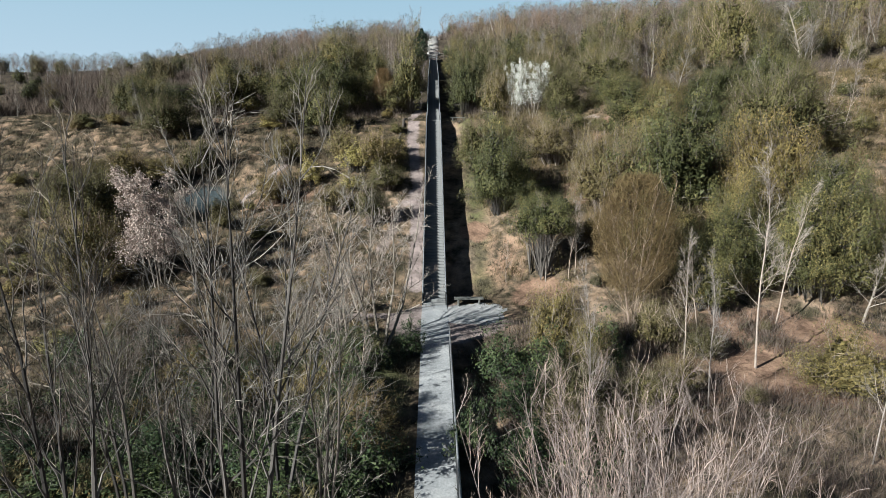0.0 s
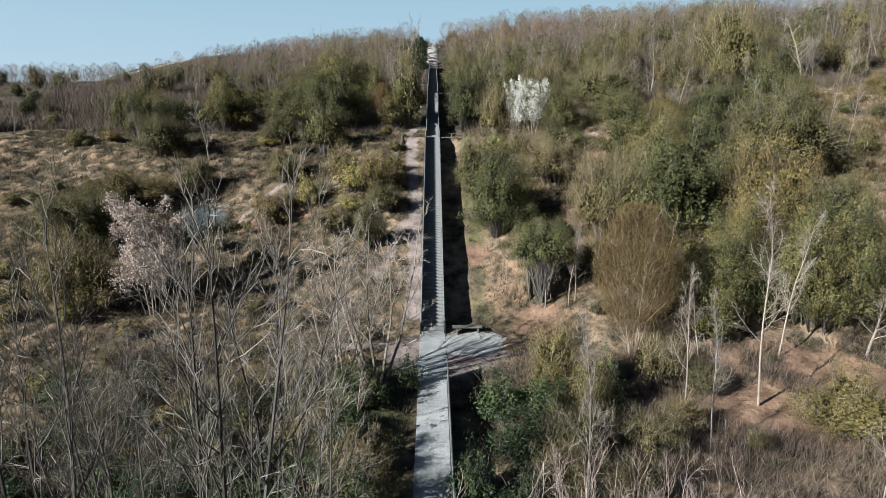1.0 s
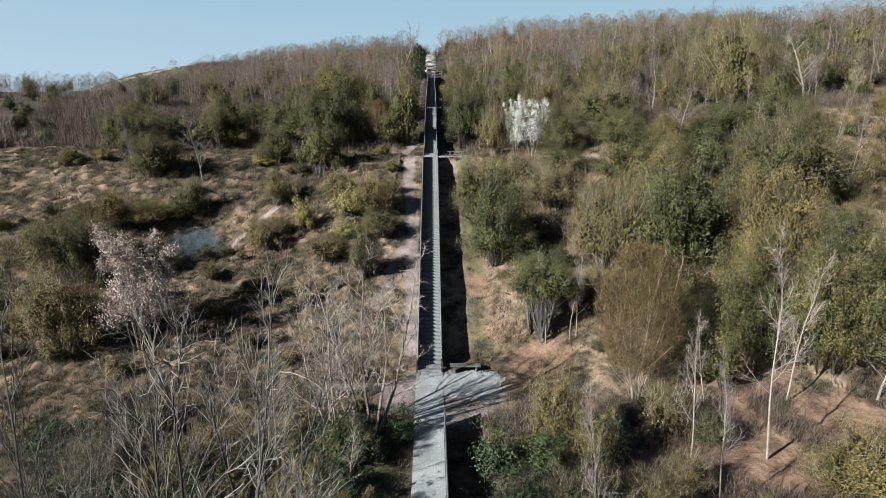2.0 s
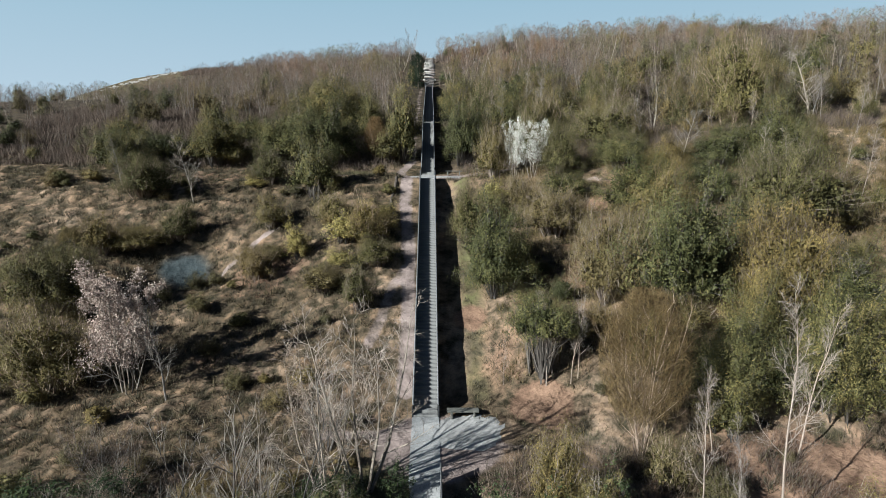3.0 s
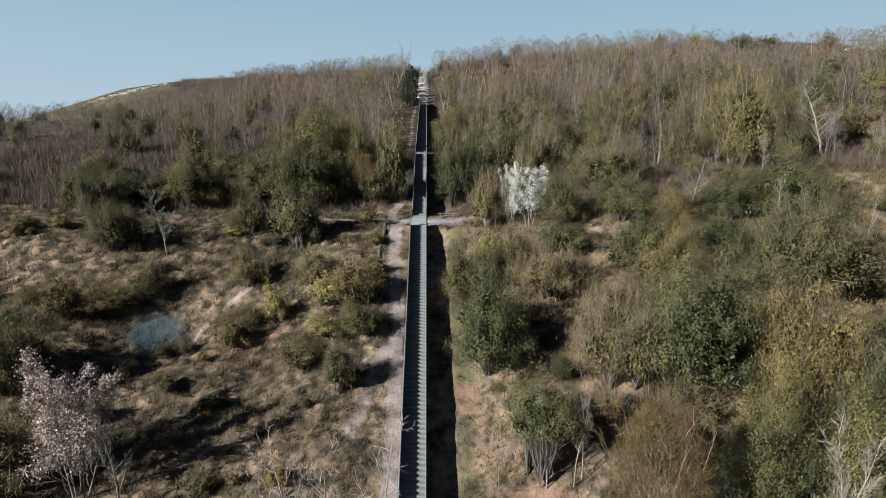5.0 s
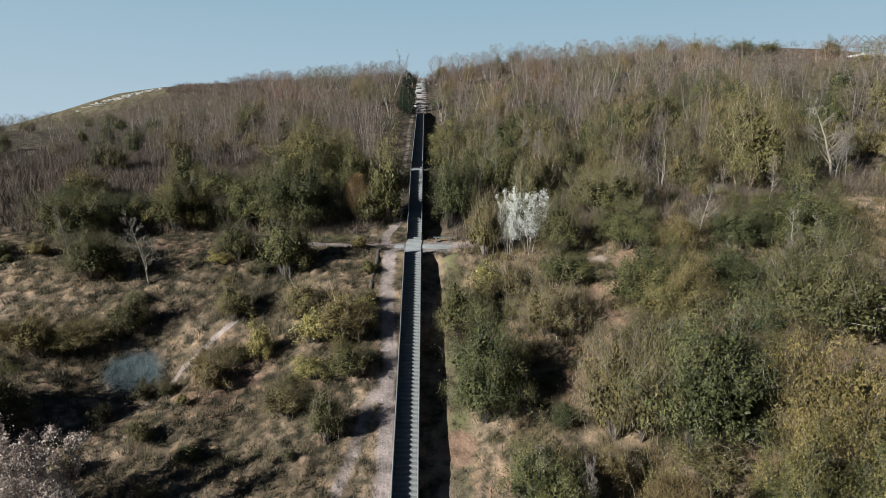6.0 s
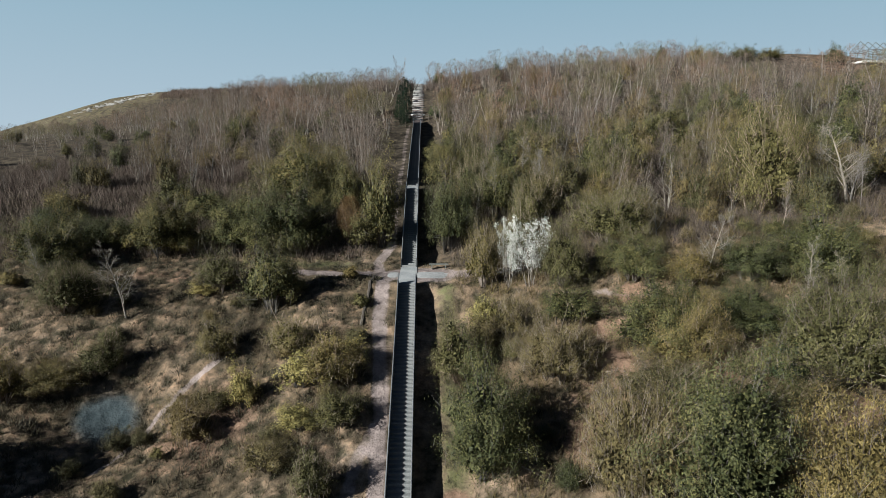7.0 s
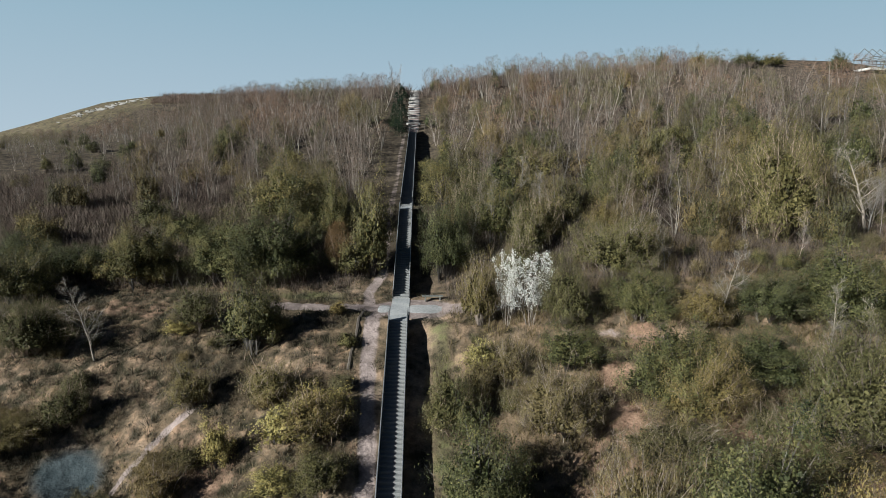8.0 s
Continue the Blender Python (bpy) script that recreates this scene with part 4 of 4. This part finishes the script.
def low_bare_shrubs():
    """Leafless grey shrubs on the foot of the slope."""
    rng = random.Random(37)
    for _ in range(18):
        x, y = rng.uniform(-17, -2.8), rng.uniform(-15, -2.5)
        if abs(x) < 0.8 * (y + 34) and bare_ground(np.array([x]), np.array([y]))[0] < 0.05:
            size = rng.uniform(0.28, 0.5)
            put(rng.choice(bare_shrubs), x, y, size * 1.2, size, rng.uniform(0, 360))


low_bare_shrubs()


def upper_wood():
    """Trees and shrubs of the upper slope: the nearer ones as things, the far ones as one wood."""
    rng = random.Random(77)
    far_v, far_f, kinds, base = [], [], [], 0
    model = [bare_tree(random.Random(300 + k), 8.0, 3.0, 2, 7, 3, 0, 0.015, 0.7, thin=0.02) for k in range(5)]
    arrays = []
    for k, (wood, fine) in enumerate(model):
        haze(random.Random(320 + k), fine, 8.0, 2.3, 260, 0.4, 0.026)
        v = np.array([tuple(p) for p in wood.v + fine.v])
        shift = len(wood.v)
        f = [tuple(q) for q in wood.f] + [tuple(i + shift for i in q) for q in fine.f]
        arrays.append((v, f, len(wood.f)))
    things = 0
    y = 35.0
    while y < 206:
        gap = 3.3 + 0.013 * (y - 30) - 1.3 * float(ease(118, 140, y)) * float(1 - ease(152, 158, y))
        x = -150.0 + rng.uniform(0, gap)
        while x < 150:
            px, py = x + rng.uniform(-0.45, 0.45) * gap, y + rng.uniform(-0.45, 0.45) * gap
            x += gap
            reach = 0.82 * (py + 28)
            back_y = float(set_back(px, py))
            if abs(px) > reach + 6 or (abs(px) < (3.4 if px > 0 else 4.2)):
                continue
            if px < 0 and py < 49 and px > -41:
                continue
            if 0 < px < 19 and py < 40:
                continue
            if back_y > 148 or (px < -64 and back_y > 90 + 1.26 * (px + 108)) or (px > 78 and py > 96):
                continue
            leafing = (0.22 if px < 0 else 0.36) * (1 - float(ease(42, 72, py))) + (0.09 if px < 0 else 0.16) * (1 - float(ease(95, 135, py))) + 0.03
            if px < 0 and back_y > 100:
                leafing = 0
            tall = rng.uniform(0.7, 1.2) * (0.66 + 0.0018 * min(py, 100)) * (1 - 0.52 * float(ease(26, 44, -px)) if py < 100 else 1 - 0.55 * float(ease(42, 76, -px))) * (0.85 if back_y > 122 else 1.0) * (0.88 if px < 0 and back_y > 132 else 1.0)
            if rng.random() < leafing:
                kind = rng.choice(far_olive + far_green + far_green + far_broom * 4)
                small = 1.0 - 0.45 * float(ease(26, 46, -px))
                put(kind, px, py, rng.uniform(0.8, 1.5) * small, rng.uniform(0.8, 1.6) * small, rng.uniform(0, 360))
            elif things < 295 and py < 72:
                things += 1
                put(rng.choice(slope_trees), px, py, tall * rng.uniform(0.8, 1.3), tall, rng.uniform(0, 360), rng.uniform(-4, 4))
            else:
                v, f, woody = arrays[rng.randrange(5)]
                w, c = tall * rng.uniform(0.8, 1.3), rng.uniform(0, 6.28)
                q = np.stack([w * (v[:, 0] * math.cos(c) - v[:, 1] * math.sin(c)) + px, w * (v[:, 0] * math.sin(c) + v[:, 1] * math.cos(c)) + py, tall * v[:, 2] + float(ground_z(px, py))], 1)
                far_v.append(q)
                far_f += [tuple(i + base for i in face) for face in f]
                base += len(q)
                hue = noise.noise(Vector((px * 0.06, py * 0.06, 3))) + rng.gauss(0, 0.16)
                kinds += [2 if rng.random() < 0.35 else 0] * woody + [3 if hue > 0.22 else 4 if hue < -0.2 else 1] * (len(f) - woody)
        y += gap * 0.9
    me = bpy.data.meshes.new("far_woods")
    me.from_pydata(np.concatenate(far_v).tolist(), [], far_f)
    for m in (GREY_BARK, TWIG, PALE_BARK, RUST_TWIG, OLIVE_TWIG):
        me.materials.append(m)
    me.polygons.foreach_set("material_index", kinds)
    tagged(new("far_woods", me), "leafless brown woodland covering the top of the hill", "woodland", kind="stuff")


upper_wood()


def fill_slope():
    """Low shrubs that close the slope between the larger ones, clear of the bare earth."""
    rng = random.Random(31)
    gaps = EARTH + [(9.0, -3.0, 2.2)]
    for _ in range(330):
        x, y = rng.uniform(3.5, 46), rng.uniform(-15, 48)
        size = rng.uniform(0.22, 0.5) * (0.7 if x < 6 or y < 0 else 1.0)
        if abs(x) > 0.8 * (y + 32) + 4 or (abs(y - 29.5) < 3.2 and x < 8) or any(math.hypot(x - a, y - b) < r + 2 * size for a, b, r in gaps):
            continue
        if any(math.hypot(x - a, y - b) < 0.75 * r + 1.6 * size for a, b, r in TAKEN):
            continue
        TAKEN.append((x, y, 2 * size))
        kind = rng.choice(olive + green + broom + broom) if y > 0 else rng.choice(broom + broom + olive)
        put(kind, x, y, size * rng.uniform(1.0, 1.4), size * rng.uniform(0.7, 1.1), rng.uniform(0, 360))


fill_slope()


def fill_heath():
    """Low scattered bushes on the open slope beside the stairs."""
    rng = random.Random(32)
    for _ in range(110):
        x, y = rng.uniform(-36, -3.2), rng.uniform(-12, 28)
        if abs(x) > 0.8 * (y + 32) or bare_ground(np.array([x]), np.array([y]))[0] > 0.05:
            continue
        kind = rng.choice(small_olive + small_broom + small_broom)
        size = rng.uniform(0.14, 0.4)
        put(kind, x, y, size * 1.5, size, rng.uniform(0, 360))


fill_heath()


def slope_trees_among_bushes():
    """Slender leafless trees that stand among the bushes."""
    rng = random.Random(35)
    for _ in range(14):
        x, y = rng.uniform(22, 46), rng.uniform(2, 40)
        if x < 0.78 * (y + 30):
            put(rng.choice(grey_trees + birch), x, y, rng.uniform(0.55, 0.85), rng.uniform(0.6, 0.85), rng.uniform(0, 360))
    for _ in range(5):
        put(rng.choice(grey_trees), rng.uniform(5, 15), rng.uniform(33, 46), 0.7, rng.uniform(0.7, 0.9), rng.uniform(0, 360))


slope_trees_among_bushes()


def terrace_thicket():
    """Dark bushes along the terrace beside the landing."""
    rng = random.Random(34)
    for _ in range(16):
        x, y = rng.uniform(-40, -4.5), rng.uniform(35, 46)
        if y < 35 and x > -9:
            continue
        size = rng.uniform(0.6, 1.1)
        put(rng.choice(green + far_olive + far_green), x, y, size * rng.uniform(0.9, 1.2), size * rng.uniform(0.8, 1.2), rng.uniform(0, 360))
    for _ in range(62):
        x, y = rng.uniform(9, 46), rng.uniform(28, 58)
        size = rng.uniform(0.6, 1.2)
        put(rng.choice(far_green + olive + far_broom + far_broom), x, y, size * rng.uniform(0.9, 1.2), size * rng.uniform(0.8, 1.3), rng.uniform(0, 360))


terrace_thicket()


def undergrowth():
    """Dark brambles below the front trees."""
    rng = random.Random(33)
    for _ in range(95):
        x, y = rng.uniform(-17, -2.2), rng.uniform(-22, -7)
        if abs(x) > 0.8 * (y + 36):
            continue
        put(rng.choice(dark + dark + small_broom), x, y, rng.uniform(0.5, 1.0), rng.uniform(0.3, 0.5), rng.uniform(0, 360))


undergrowth()


# ---- summit ----
def frame_hall(x, y, z):
    """An open framework of gabled timber portals on a pale deck."""
    thing = new("frame_hall")
    thing.matrix_basis = pose(x, y, z, 0, 0, 8) @ Matrix.Scale(1.12, 4)
    tagged(thing, "open timber framework hall of gabled portals on the summit", "pavilion")
    part("deck", bevelled("deck", (15, 7, 0.5), STONE, 0.03), thing, "pale deck", (0, 0, 0.1))
    portal = Geo()
    for a, b in (((-2.6, 0), (-2.6, 2.7)), ((2.6, 0), (2.6, 2.7)), ((-2.9, 2.5), (0, 4.8)), ((2.9, 2.5), (0, 4.8)), ((-2.6, 2.5), (2.6, 2.5))):
        portal.tube([Vector((0, a[0], a[1])), Vector((0, b[0], b[1]))], [0.075, 0.075], 4)
    me = portal.mesh("portal", PLANK)
    for k in range(7):
        part("portal", me, thing, "", (-6.3 + 2.1 * k, 0, 0.3))
    beam = Geo()
    beam.tube([Vector((-6.5, 0, 0)), Vector((6.5, 0, 0))], [0.08, 0.08], 4)
    me = beam.mesh("beam", TIMBER)
    for yy, zz in ((-2.6, 2.9), (2.6, 2.9), (-2.6, 1.2), (2.6, 1.2)):
        part("beam", me, thing, "", (0, yy, zz))


frame_hall(124, 139.5, float(ground_z(124, 139.5)))


def hill_stones():
    """Pale stones scattered on the grass of the far crest."""
    rng = random.Random(8)
    g = Geo()
    for _ in range(120):
        u = rng.random()
        x, y = -108 + 17 * u + rng.gauss(0, 1.5), 177 + 9 * u + rng.gauss(0, 2.5)
        z = float(ground_z(x, y))
        w, d, h = rng.uniform(0.2, 0.7), rng.uniform(0.2, 0.6), rng.uniform(0.08, 0.22)
        k = len(g.v)
        g.v += [Vector((x + sx * w * rng.uniform(0.6, 1), y + sy * d * rng.uniform(0.6, 1), z + top * h)) for top in (-0.3, 1) for sx, sy in ((-1, -1), (1, -1), (1, 1), (-1, 1))]
        g.f += [tuple(k + i for i in q) for q in ((3, 2, 1, 0), (4, 5, 6, 7), (0, 1, 5, 4), (1, 2, 6, 5), (2, 3, 7, 6), (3, 0, 4, 7))]
    tagged(new("scree", g.mesh("scree", LOG)), "pale loose stones on the grassy crest", "stones", kind="stuff")


hill_stones()


def barrier():
    """Low dark timber barrier at the head of the stairs."""
    thing = new("barrier")
    thing.location = (0, 107.0, float(ground_z(0, 107)))
    tagged(thing, "dark timber barrier with small pale plates at the stair head", "barrier")
    post = bevelled("post", (0.16, 0.16, 1.3), TIMBER, 0.01)
    for x in (-2.4, -1.2, 1.2, 2.4):
        part("post", post, thing, "", (x, 0, 0.6))
    bar = bevelled("rail", (1.4, 0.09, 0.2), TIMBER, 0.01)
    for x in (-1.8, 1.8):
        for z in (0.55, 1.05):
            part("rail", bar, thing, "", (x, -0.12, z))
    plate = bevelled("plate", (0.4, 0.03, 0.3), STONE, 0.005)
    for x in (-1.2, 1.25):
        part("plate", plate, thing, "small pale plate", (x, -0.2, 1.1))


barrier()


def pine(x, y, height):
    """A small conifer: whorls of drooping needled boughs."""
    rng = random.Random(9)
    wood, crown = Geo(), Geo()
    wood.tube([Vector((0, 0, -0.2)), Vector((0.05, 0, height * 0.5)), Vector((0, 0.04, height))], [0.11, 0.07, 0.015], 6)
    for k in range(16):
        z = height * (0.12 + 0.85 * k / 16)
        long = 0.34 * height * (1.05 - z / height)
        for b in range(6):
            a = rng.uniform(0, 6.28)
            tip = Vector((math.cos(a) * long, math.sin(a) * long, z - 0.12 * long))
            wood.spike(Vector((0, 0, z)), tip, 0.02)
            for c in range(16):
                p = Vector((0, 0, z)).lerp(tip, rng.uniform(0.2, 1)) + about(rng, 0.09)
                d = (tip.normalized() + about(rng, 0.5)).normalized()
                crown.leaf(p, d * 0.16, d.cross(about(rng)).normalized() * 0.05)
    thing = plant("pine_tree", "small dark-green pine beside the stair head", "tree", "pines at the stair head", (wood, crown), ("trunk", "crown"), (BROWN_BARK, NEEDLE))
    put(thing, x, y, 1.0, 1.0)
    return thing


PINE = pine(-2.7, 110.0, 6.6)
put(PINE, -2.5, 104.5, 0.75, 0.7, 70)
put(PINE, -3.9, 107.0, 0.9, 0.85, 130)
for k in range(9):
    put(PINE, -2.3 - 0.9 * (k % 3), 100 + 5.2 * k, 0.8 + 0.1 * (k % 4), 0.38 + 0.06 * (k % 3), 47 * k)
row(dark, [(-3.6, 107.5, 3.0, 2.4), (3.6, 108.5, 3.0, 2.0)])
row(green, [(109, 136, 4.8, 4.0), (92, 150, 8.0, 3.0), (99, 150, 7.0, 2.8), (84, 152, 6.0, 2.4)])
stand(birch, [(-3.8, 128.0, 2.6, 8.5), (-4.8, 131.0, 2.6, 9.0)])
set_all()


def tufts(name, label, material, seed, count, blades, tall, wide, spread, keep_left, region=(-44, 44, -28, 52)):
    """Clumps of narrow blades on the open heath, as one mass."""
    rng = np.random.default_rng(seed)
    cx, cy = rng.uniform(region[0], region[1], count), rng.uniform(region[2], region[3], count)
    keep = (bare_ground(cx, cy) < 0.25) & (np.abs(cx) > 1.0) & (np.abs(cx) < 0.8 * (cy + 36) + 6)
    keep &= earth(cx, cy) < 0.5
    keep &= ~((cx > 0) & (cx < 2.7) & (cy > 0) & (cy < 26))
    keep &= (np.hypot((cx + 19.6) / 2.3, (cy - 16.9) / 1.7) > 0.9) & ((cx < 0) | (rng.random(count) < keep_left))
    back = set_back(cx, cy)
    keep &= (cy < 70) | ((back > 134) & (back < 150) & (np.abs(cx) > 2))
    cx, cy = cx[keep], cy[keep]
    size = rng.uniform(0.5, 1.4, len(cx))
    ox, oy = rng.normal(0, spread, (len(cx), blades)) * size[:, None], rng.normal(0, spread, (len(cx), blades)) * size[:, None]
    x, y = (cx[:, None] + ox).ravel(), (cy[:, None] + oy).ravel()
    h = (rng.uniform(0.5, 1.0, (len(cx), blades)) * tall * size[:, None]).ravel()
    z = ground_z(x, y) + np.repeat([roughness(a, b) for a, b in zip(cx, cy)], blades) - 0.06
    turn = rng.uniform(0, 6.28, len(x))
    w = wide * rng.uniform(0.7, 1.3, len(x))
    dx, dy = np.cos(turn) * w, np.sin(turn) * w
    lx, ly = rng.normal(0, 0.3, len(x)) * h + 0.6 * ox.ravel(), rng.normal(0, 0.3, len(x)) * h + 0.6 * oy.ravel()
    v = np.stack([np.stack([x - dx, y - dy, z], 1), np.stack([x + dx, y + dy, z], 1), np.stack([x + lx, y + ly, z + h + 0.06], 1)], 1).reshape(-1, 3)
    f = np.arange(len(v)).reshape(-1, 3)
    me = bpy.data.meshes.new(name)
    me.from_pydata(v.tolist(), [], f.tolist())
    me.materials.append(material)
    tagged(new(name, me), label, "grass", kind="stuff")


tufts("dry_grass", "tufts of dry straw-brown grass on the slope", GRASS, 5, 26000, 9, 0.36, 0.022, 0.15, 0.6)
tufts("heather", "low dark-brown heather clumps on the open heath", HEATHER, 6, 9500, 46, 0.26, 0.022, 0.2, 0.3)
tufts("brushwood", "tangle of low brown brushwood between the shrubs", TWIG, 7, 3400, 24, 1.1, 0.018, 0.42, 1.0, (4, 46, 27, 64))
tufts("brushwood", "tangle of low brown brushwood beside the terrace", TWIG, 8, 3600, 24, 1.25, 0.022, 0.42, 1.0, (-52, -4, 34, 64))
tufts("brushwood", "low leafless brushwood along the crest of the hill", TWIG, 10, 7000, 18, 2.3, 0.05, 0.6, 1.0, (-58, 90, 136, 182))
tufts("brushwood", "thin low brushwood on the grassy flank of the hill", TWIG, 12, 1500, 18, 1.3, 0.05, 0.6, 1.0, (-84, -58, 140, 190))
tufts("young_broom", "low olive-brown broom shoots between the shrubs", BROOM, 9, 1300, 30, 0.8, 0.018, 0.36, 1.0, (4, 44, 3, 36))
tufts("brushwood", "reddish-brown brushwood and dead stalks at the foot of the slope", TWIG, 13, 1500, 20, 0.75, 0.012, 0.4, 1.0, (2.6, 24, -22, -3))
